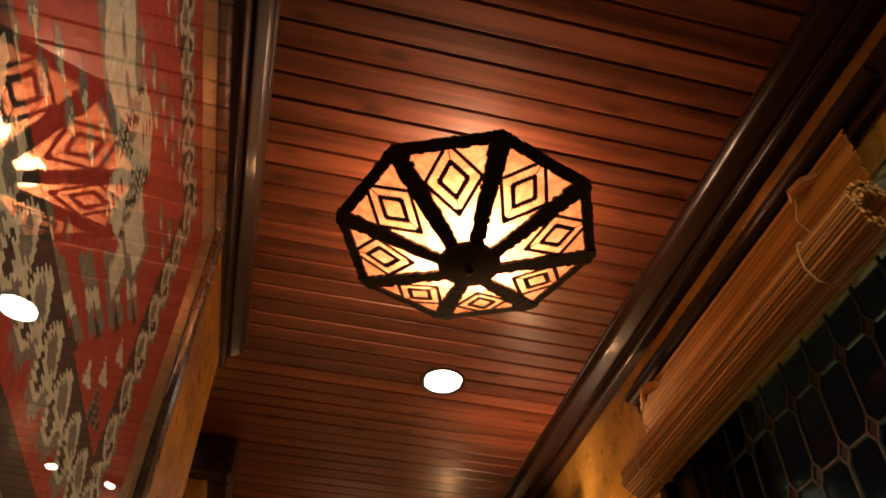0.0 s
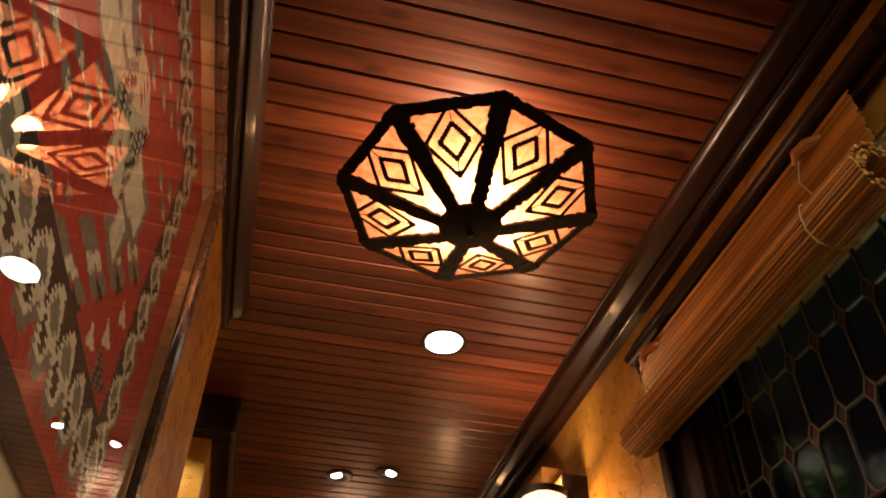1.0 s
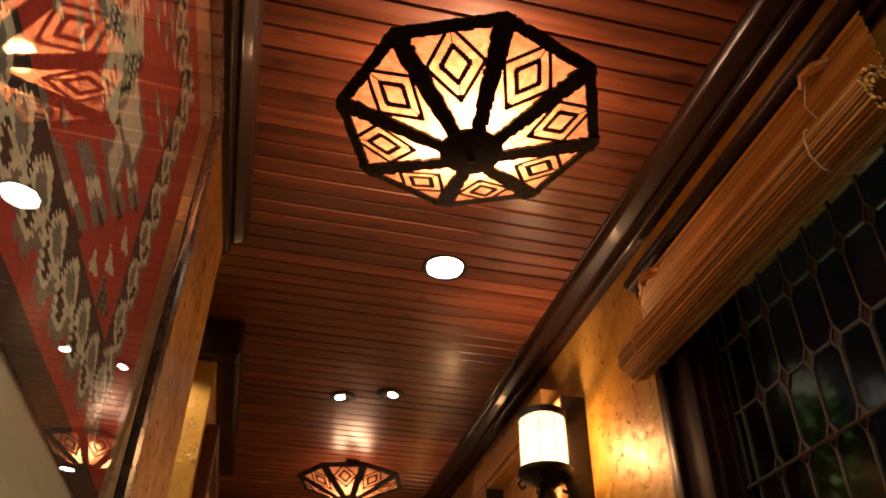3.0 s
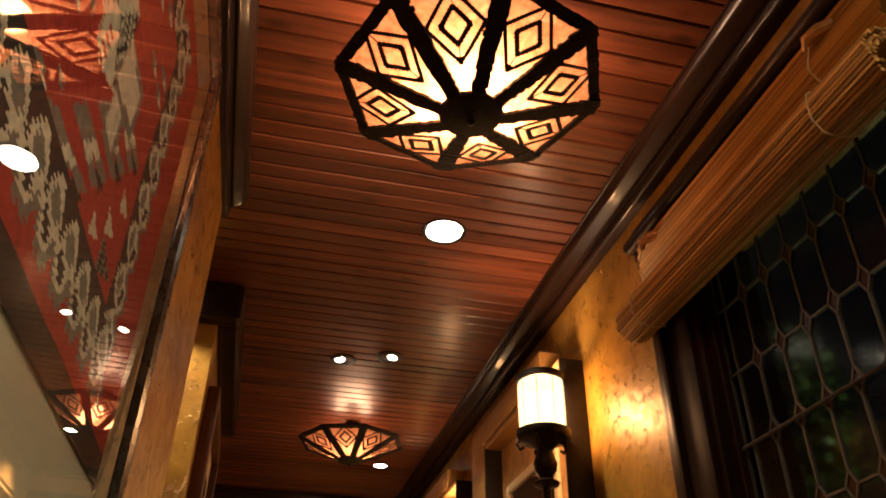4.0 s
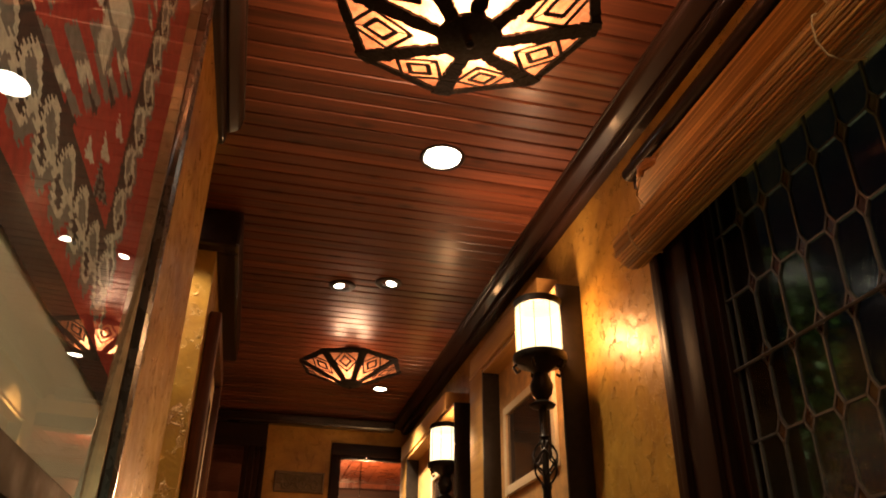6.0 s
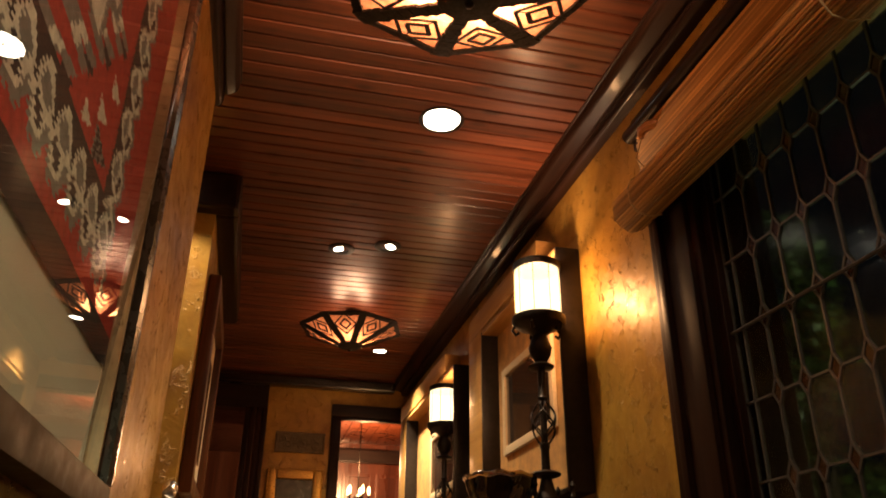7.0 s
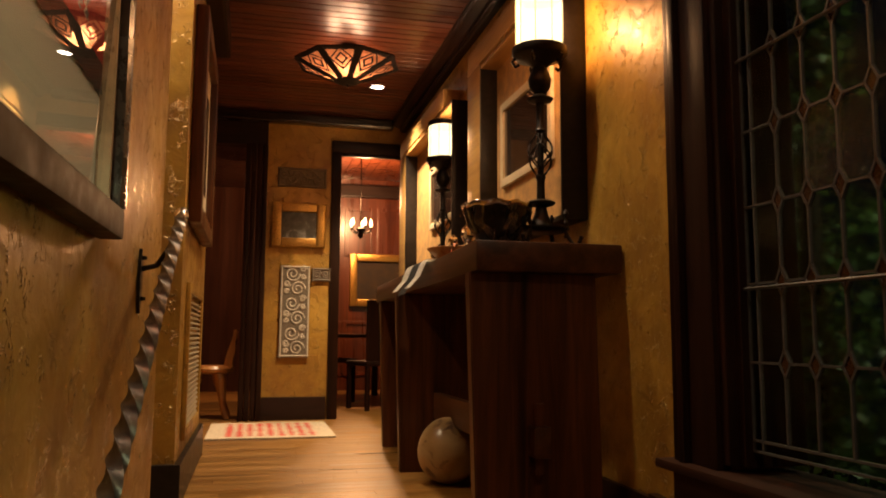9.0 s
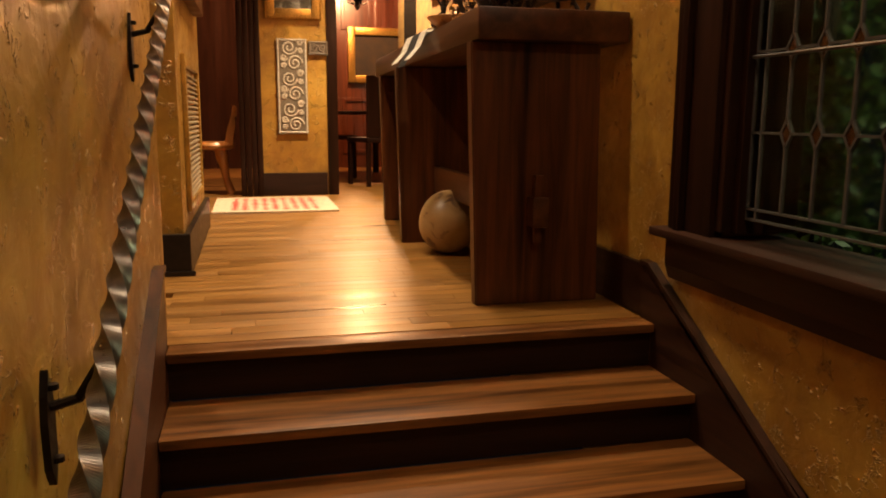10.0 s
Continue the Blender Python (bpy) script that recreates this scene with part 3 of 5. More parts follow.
def stepped_ring(bm, c, along, across, hl, hw, step, h, nrm):
    """A diamond outline with a saw-toothed edge, one closed band of half width h."""
    corners = [(hl, 0.0), (0.0, hw), (-hl, 0.0), (0.0, -hw)]
    rings = []
    for k in range(4):
        (ax, ay), (bx, by) = corners[k], corners[(k + 1) % 4]
        m = 2 * max(2, round(math.hypot(bx - ax, by - ay) / step / 2))
        for s in range(m):
            x, y = ax + (bx - ax) * s / m, ay + (by - ay) * s / m
            w = h * (1.32 if s % 2 else 0.72)
            at = c + along * x + across * y
            go = along * (x * w / hl + (0.4 * w if x > 0 else -0.4 * w) * (1 - abs(x) / hl)) + across * (y * w / hw + (0.4 * w if y > 0 else -0.4 * w) * (1 - abs(y) / hw))
            rings.append([bm.verts.new(at + go), bm.verts.new(at - go), bm.verts.new(at - go + nrm * 0.003), bm.verts.new(at + go + nrm * 0.003)])
    for a, b in zip(rings, rings[1:] + rings[:1]):
        for i in range(4):
            j = (i + 1) % 4
            bm.faces.new((a[i], a[j], b[j], b[i]))


def shade_lamp():
    t = thing("ceiling_lamp", "octagonal amber mica ceiling lamp with dark laced ribs and diamond motifs", "ceiling lamp", "octagonal ceiling lamps")
    R1, r0, zr, zh = 0.442, 0.085, 0.0, -0.135
    N = 8
    turn = radians(-1.5)
    def ang(i):
        return turn + 2 * math.pi * i / N
    def pt(i, f, lift=0.0):
        """A point along rib i: f 0 at the hub, 1 at the rim."""
        r = r0 + (R1 - r0) * f
        return Vector((r * math.cos(ang(i)), r * math.sin(ang(i)), zh + (zr - zh) * f + lift))
    rs3 = random.Random(2)
    for i in range(N):
        a0, a1, b0, b1 = pt(i, 0), pt(i, 1), pt(i + 1, 0), pt(i + 1, 1)
        B = nb()
        n = 6
        g = [[B.verts.new((a0.lerp(a1, u / n)).lerp(b0.lerp(b1, u / n), v / n)) for v in range(n + 1)] for u in range(n + 1)]
        for u in range(n):
            for v in range(n):
                B.faces.new((g[u][v], g[u + 1][v], g[u + 1][v + 1], g[u][v + 1]))
        panel = part("panel", B, MICA, t, "glowing amber mica panel")
        # stitched diamonds on the panel
        nrm = (a1 - a0).cross(b0 - a0).normalized()
        if nrm.z > 0:
            nrm = -nrm
        rim_mid, hub_mid = a1.lerp(b1, 0.5), a0.lerp(b0, 0.5)
        along = (rim_mid - hub_mid)
        L = along.length
        along = along.normalized()
        across = (b1 - a1).normalized()
        c = hub_mid + along * L * 0.64
        for nm, hl, hw, step, h in (("large_diamond", 0.116, 0.090, 0.0062, 0.0058), ("small_diamond", 0.058, 0.045, 0.0062, 0.0076)):
            B = nb()
            stepped_ring(B, c + nrm * 0.004, along, across, hl, hw, step, h, nrm)
            part(nm, B, LACING, panel, "dark stitched diamond")
        for a, b in ((c + along * 0.116, rim_mid), (c + along * 0.058, c + along * 0.116), (c - along * 0.058, c - along * 0.116)):
            B = nb()
            tube(B, [a + nrm * 0.004, b + nrm * 0.004], 0.0018, 5)
            part("thread", B, LACING, panel)
        # dark knots at the two ends of the large diamond
        for end, sgn in ((c + along * 0.116, -1), (c - along * 0.116, 1)):
            B = nb()
            v = [B.verts.new(end + along * (sgn * da) + across * db + nrm * dn) for da, db in ((-0.006, 0.0), (0.020, 0.015), (0.020, -0.015)) for dn in (0.003, 0.007)]
            for f in ((0, 2, 4), (5, 3, 1), (0, 1, 3, 2), (2, 3, 5, 4), (4, 5, 1, 0)):
                B.faces.new([v[e] for e in f])
            part("knot", B, LACING, panel)
        # laced rib and rim: flat bands with a stepped, uneven edge
        prev_nrm = (pt(i - 1, 0) - a0).cross(a1 - a0).normalized()
        if prev_nrm.z > 0:
            prev_nrm = -prev_nrm
        B = nb()
        laced_band(B, pt(i, -0.02), pt(i, 0.985), 0.023, 0.033, (nrm + prev_nrm).normalized(), rs3)
        part("rib", B, LACING, t, "dark leather-laced rib")
        B = nb()
        inward = -along * 0.015
        laced_band(B, a1 + inward, b1 + inward, 0.019, 0.019, nrm, rs3)
        part("rim_bar", B, LACING, t, "dark leather-laced rim")
    B = nb()
    lathe(B, [(0.02, zh - 0.028), (0.055, zh - 0.024), (0.098, zh - 0.010), (0.104, zh), (0.095, zh + 0.012), (0.02, zh + 0.02)], segments=24)
    part("hub", B, LACING, t, "dark round hub with a small finial", True)
    B = nb()
    lathe(B, [(0.006, zh - 0.044), (0.012, zh - 0.04), (0.014, zh - 0.034), (0.010, zh - 0.028)], segments=12)
    part("finial", B, IRON, t, "", True)
    B = nb()
    tube(B, [(0, 0, zh), (0, 0, CEIL - 2.62)], 0.009, 8)
    part("stem", B, IRON, t)
    B = nb()
    lathe(B, [(0.07, 0.112), (0.07, 0.128), (0.05, 0.13)], segments=20)
    part("canopy", B, IRON, t, "dark ceiling canopy")
    t.location = (0.494, 1.745, 2.62)
    return t


lamp = shade_lamp()
far_lamp = copy_thing(lamp, pose(0.583, 5.195, 2.612, 0, 0, 8))
far_lamp.scale = (0.82, 0.82, 0.95)


def eyeball_light(x, y, dx):
    """A small aimed spot: a wide dark ring round a turned bulb."""
    t = thing("downlight", "small aimed ceiling spot in a wide dark ring, lit", "downlight", "small ceiling spots", (x, y, CEIL))
    B = nb()
    lathe(B, [(0.034, 0.010), (0.040, -0.006), (0.062, -0.012), (0.078, -0.006), (0.080, 0.01)], segments=32, cap=False)
    part("trim_ring", B, IRON, t, "dark turned ring", True)
    B = nb()
    lathe(B, [(0.001, -0.010), (0.02, -0.012), (0.033, -0.004), (0.034, 0.006)], (dx, 0.0), 24, cap=False)
    part("lens", B, LENS, t, "bright white bulb", True)
    return t


def downlight(x, y, r, lit):
    t = thing("downlight", "recessed round ceiling downlight with a dark trim ring, lit", "downlight", "recessed downlights", (x, y, CEIL))
    B = nb()
    lathe(B, [(r * 0.86, 0.02), (r * 0.88, -0.004), (r * 0.97, -0.008), (r * 1.03, -0.003), (r * 1.04, 0.01)], segments=32, cap=False)
    part("trim_ring", B, IRON, t, "dark trim ring", True)
    B = nb()
    lathe(B, [(0.001, -0.001), (r * 0.5, -0.002), (r * 0.86, -0.001)], segments=32, cap=False)
    part("lens", B, lit, t, "bright white lens")
    return t


LENS = glow("downlight_lens", (1.0, 0.9, 0.72), 14)
downlight(0.652, 2.765, 0.098, LENS)
eyeball_light(0.385, 4.195, -0.022)
eyeball_light(0.645, 4.09, 0.022)
downlight(0.93, 6.06, 0.06, LENS)
# these two over the stairs are added bodies for the unseen fill spots
downlight(0.45, -0.9, 0.098, LENS)
downlight(0.74, 0.30, 0.098, LENS)
# unseen side room fixture, added to go with its fill spot
downlight(-0.60, 3.36, 0.098, LENS)


# ---- framed textile ----
HOOK = ("11112222111111", "11122222221111", "11223333222111", "12233333332211", "12233333333221", "12222333332221", "22112222222222",
        "22111112222332", "32211111223333", "33222111223330", "03322222233300", "00333333333000", "00033003330000")


def hooks(x, y):
    """One hooked figure of a border: x along the band, y across it, both from 0 to 1."""
    k = min(12, max(0, int(y * 13)))
    return int(HOOK[k][int((x % 1.0) * 14) % 14])


def kilim_colour(u, v):
    """The woven pattern: 0 red, 1 dark, 2 white, 3 grey. u runs along the wall, v up."""
    shag = 0.006 * noise.noise(Vector((u * 30, v * 160, 3.0))) + 0.004 * (1 if (v / 0.011) % 1 < 0.5 else -1)
    u += shag
    if v < 1.25:
        return 1
    if v < 1.282 or u > 1.43 or v > 2.175:
        return 0
    if v < 1.41 and u < 1.40:
        return hooks(u / 0.109 + 0.1, 1 - (v - 1.282) / 0.128)
    if u > 1.30:
        return hooks(v / 0.097, (u - 1.30) / 0.13)
    if v > 2.05:
        return hooks(u / 0.097, (v - 2.05) / 0.125)
    if v < 1.424 or u > 1.285:
        return 1
    # pale medallion column with a latticed cross and two prongs
    d = v - 1.730
    if u < 0.785:
        if abs(d) < 0.060 + 0.010 * math.sin(u * 31):
            return 3 if abs(d - 0.012) < 0.006 and (u / 0.09) % 1 < 0.7 else 2
        if abs(d) < 0.078:
            return 3
    elif u < 0.985:
        q, e = (u - 0.885) / 0.10, d / 0.125
        if abs(e) < 1.0 - 0.28 * abs(q) and not (e < -0.55 and q < -0.45):
            gap = abs(abs(q) - abs(e))
            if gap < 0.13:
                return 2
            if abs(q) > abs(e):
                cell = (abs(q) + abs(e)) * 3.1
                return 2 if cell % 1 < 0.34 else (1 if cell % 2 < 1 else 3)
            if abs(q) < 0.16 and abs(e) > 0.4:
                return 0 if (e / 0.16) % 1 < 0.5 else 2
            return 2
    else:
        for cv, tip, half in ((1.615, 1.055, 0.050), (1.722, 1.115, 0.052)):
            if u < tip and abs(v - cv) < half * (1.0 if u < tip - 0.07 else 0.75):
                return 2
            if u < tip + 0.02 and abs(v - cv) < half * 1.1:
                return 3
    # three pale triangles in the corner
    for cu, cv in ((1.098, 1.455), (1.178, 1.512), (1.226, 1.590)):
        f = (cu + 0.028 - u) / 0.055
        if 0 < f < 1 and abs(v - cv) < 0.020 * f + 0.003:
            return 2
    if 1.16 < u < 1.26 and 1.425 < v < 1.49 and abs(v - 1.455) < (1.26 - u) * 0.35:
        return 1 if (u / 0.03) % 1 < 0.6 else 3
    # a row of forked figures: pale beads, grey legs, dark feet
    line = u - (0.950 + (v - 1.491) * 1.0)
    if v < 1.70 and -0.10 < line < 0.11:
        f = ((v - 1.491) / 0.082 + 0.25) % 1.0
        arm = abs(abs(f - 0.5) - (0.12 + 1.3 * max(0.0, line + 0.02)))
        if abs(line) < 0.024 and arm < 0.13:
            return 2
        if arm < 0.15 and line < 0.085:
            return 3
        if line > 0.045 and abs(f - 0.5) < 0.14 and line < 0.10:
            return 1
    # scattered small drops
    gu, gv = u / 0.085, v / 0.050
    iu, iv = math.floor(gu), math.floor(gv)
    fu, fv = gu - iu - 0.5, gv - iv - 0.5
    if (iu * 5 + iv * 3) % 4 < 2 and (v > 1.86 or u < 0.80):
        w = 0.34 * (1 - abs(fu) * 1.9)
        if abs(fv) < w:
            return 2 if fu > 0.05 and abs(fv) < w * 0.6 else 3
    return 0


def weave(name, colour):
    m, n, l, b = nodes_of(name)
    vec = coords(n, l, (1, 1, 1))
    w = n.new("ShaderNodeTexWave")
    w.inputs["Scale"].default_value = 110
    w.inputs["Distortion"].default_value = 2.0
    w.bands_direction = "Z"
    l.new(vec, w.inputs["Vector"])
    f = noise_node(n, l, vec, 45, 4, 0.6)
    lo, hi = tuple(c * 0.72 for c in colour), tuple(min(1, c * 1.2) for c in colour)
    l.new(ramp(n, l, f, ((0.3, lo), (0.7, hi))), b.inputs["Base Color"])
    b.inputs["Roughness"].default_value = 0.9
    bump(n, l, b, w.outputs["Fac"], 0.3, 0.002)
    return m


def framed_textile():
    t = thing("framed_textile", "large red and grey woven textile behind glass, dark frame", "framed textile")
    x0 = LEFT + 0.002
    ya, yb, za, zb = 0.05, 1.672, 0.920, 2.362
    B = nb()
    box(B, (x0, ya + 0.05, za + 0.05), (x0 + 0.008, yb - 0.05, zb - 0.04))
    part("mat", B, plain("pale_linen_mat", (0.74, 0.67, 0.53), 0.9, 0, 0.08, 200), t, "pale linen mat")
    FR = plain("frame_wood", (0.045, 0.032, 0.024), 0.27, 0.2, 0.25, 20)
    # the same frame wood again, browner and matt to hold off the lamp's glare
    FR_NO_GLARE = plain("frame_wood_no_glare", (0.045, 0.026, 0.015), 0.6, 0.0, 0.3, 20)
    FR_NO_GLARE.node_tree.nodes["Principled BSDF"].inputs["Specular IOR Level"].default_value = 0.15
    SLIP = plain("frame_slip", (0.46, 0.30, 0.16), 0.32, 0.25, 0.15)
    # far side and top have a moulded profile: a pale bevelled slip, a dark gap and a satin outer bar
    slip = [(0.002, -0.096), (0.013, -0.096), (0.031, -0.072), (0.031, -0.060), (0.002, -0.060)]
    bar = [(0.002, -0.050), (0.034, -0.050), (0.046, -0.036), (0.052, -0.018), (0.052, -0.004), (0.044, 0.0), (0.002, 0.0)]
    for nm, prof, mat in (("slip", slip, SLIP), ("frame_side", bar, FR)):
        B = nb()
        prism(B, [(x0 + d, yb + e) for d, e in prof], "z", za + 0.062, zb)
        part(nm, B, mat, t, "pale bevelled slip of the frame" if nm == "slip" else "satin grey-brown frame moulding")
        B = nb()
        if nm == "slip":
            prof = [(0.002, -0.126), (0.013, -0.126), (0.031, -0.086), (0.031, -0.060), (0.002, -0.060)]
        prism(B, [(x0 + d, zb + e) for d, e in prof], "y", ya + 0.05, yb - (0.097 if nm == "slip" else 0.051))
        part("frame_top" if nm != "slip" else "slip", B, mat, t, "pale bevelled slip of the frame" if nm == "slip" else "satin grey-brown frame moulding")
    for nm, lo, hi in (("frame_side", (x0, ya, za), (x0 + 0.05, ya + 0.05, zb)), ("frame_bottom", (x0, ya + 0.05, za), (x0 + 0.05, yb, za + 0.061))):
        B = nb()
        box(B, lo, hi, 0.007)
        part(nm, B, FR_NO_GLARE, t, "brown frame moulding, a matt copy that keeps glare off", True)
    # the cloth, woven in small blocks
    du, dv = 0.005, 0.005
    u0, u1, v0, v1 = 0.20, 1.575, 1.19, 2.32
    nu, nv = int((u1 - u0) / du), int((v1 - v0) / dv)
    verts = [(x0 + 0.0125 + 0.0012 * math.sin(i * 0.11) * math.sin(j * 0.07), u0 + i * du, v0 + j * dv) for j in range(nv + 1) for i in range(nu + 1)]
    faces = [(j * (nu + 1) + i, j * (nu + 1) + i + 1, (j + 1) * (nu + 1) + i + 1, (j + 1) * (nu + 1) + i) for j in range(nv) for i in range(nu)]
    data = bpy.data.meshes.new("textile")
    data.from_pydata(verts, [], faces)
    for nm, c in (("weave_red", (0.52, 0.040, 0.025)), ("weave_dark", (0.035, 0.025, 0.022)), ("weave_white", (0.84, 0.77, 0.61)), ("weave_grey", (0.25, 0.23, 0.20))):
        data.materials.append(weave(nm, c))
    data.polygons.foreach_set("material_index", [kilim_colour(u0 + (i + 0.5) * du, v0 + (j + 0.5) * dv) for j in range(nv) for i in range(nu)])
    cloth = new("textile", data)
    cloth.parent = t
    tagged(cloth, "red woven textile with dark and white hooked bands")
    B = nb()
    v = [B.verts.new((x0 + 0.030 + (yb - y) * 0.0175 + (z - 1.5) * 0.028, y, z)) for y, z in ((ya + 0.05, za + 0.062), (yb - 0.06, za + 0.062), (yb - 0.06, zb - 0.06), (ya + 0.05, zb - 0.06))]
    B.faces.new(v)
    pane = part("glass_pane", B, thin_glass("picture_glass", 0.93), t, "clear reflecting glass")
    pane.visible_shadow = False
    if pane.data.polygons[0].normal.x < 0:
        pane.data.flip_normals()
    t.matrix_world = SKEW
    return t


framed_textile()


# ---- handrail ----
def handrail():
    t = thing("handrail", "twisted wrought-iron handrail on dark wall brackets", "handrail")
    x = LEFT + 0.097
    a, b = Vector((x, 0.75, 0.145)), Vector((x, 2.31, 1.065))
    B = nb()
    n = 420
    tube(B, [a.lerp(b, i / n) for i in range(n + 1)], 0.0185, 4, twist=2 * math.pi / 0.30)
    part("twisted_bar", B, STEEL, t, "grey twisted square iron bar")
    B = nb()
    d = (b - a).normalized()
    tube(B, [b, b + d * 0.02, b + d * 0.04, b + d * 0.05], [0.014, 0.021, 0.017, 0.004], 10)
    part("end_knob", B, plain("polished_end", (0.6, 0.57, 0.52), 0.2, 1.0, 0.1), t, "bright rounded end", True)
    for y in (1.16, 2.21):
        z = a.z + (y - a.y) * (b.z - a.z) / (b.y - a.y)
        B = nb()
        prism(B, [(y, z - 0.10), (y - 0.018, z - 0.07), (y - 0.022, z), (y - 0.016, z + 0.04), (y, z + 0.075), (y + 0.016, z + 0.04), (y + 0.022, z), (y + 0.018, z - 0.07)], "x", LEFT + 0.001, LEFT + 0.012)
        br = part("bracket_plate", B, IRON, t, "black iron wall plate")
        br.location.z = -0.12
        B = nb()
        tube(B, [(LEFT + 0.012, y, z + 0.02), (LEFT + 0.05, y, z + 0.03), (x, y, z + 0.105)], 0.008, 8)
        part("bracket_arm", B, IRON, br)
        for dz in (-0.06, 0.05):
            B = nb()
            lathe(B, [(0.002, -0.006), (0.009, -0.004), (0.009, 0.004), (0.002, 0.006)], segments=10)
            bolt = part("bolt", B, IRON, br)
            bolt.location = (LEFT + 0.016, y, z + dz)
    return t


handrail()


# ---- console table ----
def console_table():
    t = thing("console_table", "long dark wooden console table with slab legs and a thick top", "table")
    x0, x1, top = 0.775, RIGHT - 0.003, 1.08
    B = nb()
    prism(B, [(x0, 2.665), (x1 - 0.004, 2.660), (x1, 5.42), (0.845, 5.42)], "z", 0.968, top)
    bmesh.ops.bevel(B, geom=B.edges[:], offset=0.012, segments=2, affect="EDGES", profile=0.6)
    part("tabletop", B, TABLE_Y, t, "thick brown slab tabletop", True)
    for y, xa in ((2.72, x0), (4.22, x0 + 0.005), (5.20, x0 + 0.075)):
        B = nb()
        prism(B, [(xa - 0.01, 0.967), (xa + 0.02, 0.0), (1.285, 0.0), (1.265, 0.967)], "y", y, y + 0.06)
        bmesh.ops.bevel(B, geom=B.edges[:], offset=0.005, segments=2, affect="EDGES")
        part("slab_leg", B, TABLE_Z, t, "wide slab leg of dark figured wood", True)
    B = nb()
    box(B, (0.985, 2.782, 0.285), (1.03, 5.25, 0.425), 0.005)
    part("stretcher", B, TABLE_Y, t, "through stretcher", True)
    B = nb()
    box(B, (0.988, 2.648, 0.30), (1.052, 2.719, 0.41), 0.006)
    part("tenon", B, TABLE_Y, t, "tenon that passes through the leg", True)
    B = nb()
    prism(B, [(2.672, 0.49), (2.698, 0.49), (2.692, 0.24), (2.678, 0.24)], "x", 1.004, 1.036)
    part("wedge", B, TABLE_Z, t, "tenon wedge")
    return t


console_table()


# ---- things on the table ----
AMBER_SHADE = lit_shade("lit_alabaster_shade", (1.0, 0.86, 0.50), 3.3, 0.4)


def candle_lamp():
    t = thing("candlestick_lamp", "tall black wrought-iron lamp with a lit cylindrical cream shade", "table lamp", "iron lamps on the table")
    # three-sided tray base with scrolled feet and small spindles
    B = nb()
    lathe(B, [(0.02, 0.075), (0.10, 0.078), (0.115, 0.088), (0.115, 0.096), (0.06, 0.10)], segments=20)
    part("base_tray", B, IRON, t, "round iron base tray", True)
    for k in range(4):
        a = math.pi * (0.25 + 0.5 * k)
        c, s = math.cos(a), math.sin(a)
        B = nb()
        pts = []
        for i in range(15):
            f = i / 14
            r = 0.10 + 0.075 * f
            z = 0.085 - 0.08 * math.sin(min(1, f * 1.25) * math.pi / 2)
            if f > 0.75:
                z += 0.045 * (f - 0.75) / 0.25
            pts.append((r * c, r * s, z))
        tube(B, pts, 0.0085, 8)
        part("scroll_foot", B, IRON, t, "", True)
        B = nb()
        lathe(B, [(0.004, -0.055), (0.011, -0.05), (0.005, -0.04), (0.006, 0.0), (0.012, 0.01), (0.006, 0.022), (0.007, 0.04), (0.012, 0.048), (0.009, 0.058), (0.002, 0.07)], segments=10)
        sp = part("spindle", B, IRON, t, "", True)
        sp.location = (0.108 * c, 0.108 * s, 0.10)
    B = nb()
    lathe(B, [(0.05, 0.098), (0.042, 0.12), (0.03, 0.15), (0.022, 0.185), (0.055, 0.195), (0.06, 0.205), (0.05, 0.213), (0.018, 0.22), (0.017, 0.30), (0.022, 0.315), (0.016, 0.33)], segments=16)
    part("stem_lower", B, IRON, t, "turned iron stem", True)
    for k in range(8):
        B = nb()
        pts = []
        for i in range(13):
            f = i / 12
            a = 2 * math.pi * k / 8 + f * 2.6 * (1 if k % 2 else -1)
            r = 0.012 + 0.043 * math.sin(f * math.pi)
            pts.append((r * math.cos(a), r * math.sin(a), 0.32 + 0.19 * f))
        tube(B, pts, 0.0042, 5)
        part("cage_wire", B, IRON, t, "twisted iron basket wire", True)
    B = nb()
    lathe(B, [(0.014, 0.33), (0.014, 0.51), (0.024, 0.52), (0.016, 0.535), (0.017, 0.64), (0.05, 0.65), (0.056, 0.66), (0.045, 0.668), (0.024, 0.68), (0.043, 0.71), (0.05, 0.745), (0.036, 0.785), (0.03, 0.80), (0.06, 0.83), (0.105, 0.845), (0.116, 0.858), (0.116, 0.885), (0.10, 0.888)], segments=20)
    part("stem_upper", B, IRON, t, "turned iron stem and cup", True)
    for k in range(5):
        a = 2 * math.pi * k / 5 + 0.3
        c, s = math.cos(a), math.sin(a)
        B = nb()
        tube(B, [(0.10 * c, 0.10 * s, 0.85), (0.115 * c, 0.115 * s, 0.83), (0.10 * c, 0.10 * s, 0.808), (0.085 * c, 0.085 * s, 0.818)], 0.007, 6)
        part("cup_scroll", B, IRON, t, "", True)
    B = nb()
    lathe(B, [(0.098, 0.886), (0.099, 0.95), (0.099, 1.06), (0.098, 1.115)], segments=28, cap=False)
    shade = part("shade", B, AMBER_SHADE, t, "lit cream panelled glass cylinder", True)
    for k in range(9):
        a = 2 * math.pi * k / 9
        B = nb()
        tube(B, [(0.1005 * math.cos(a), 0.1005 * math.sin(a), 0.888), (0.1005 * math.cos(a), 0.1005 * math.sin(a), 1.115)], 0.0017, 5)
        part("seam", B, AMBER_SEAM, shade)
    B = nb()
    lathe(B, [(0.094, 1.113), (0.104, 1.115), (0.106, 1.145), (0.10, 1.15), (0.093, 1.147), (0.093, 1.113)], segments=28, cap=False)
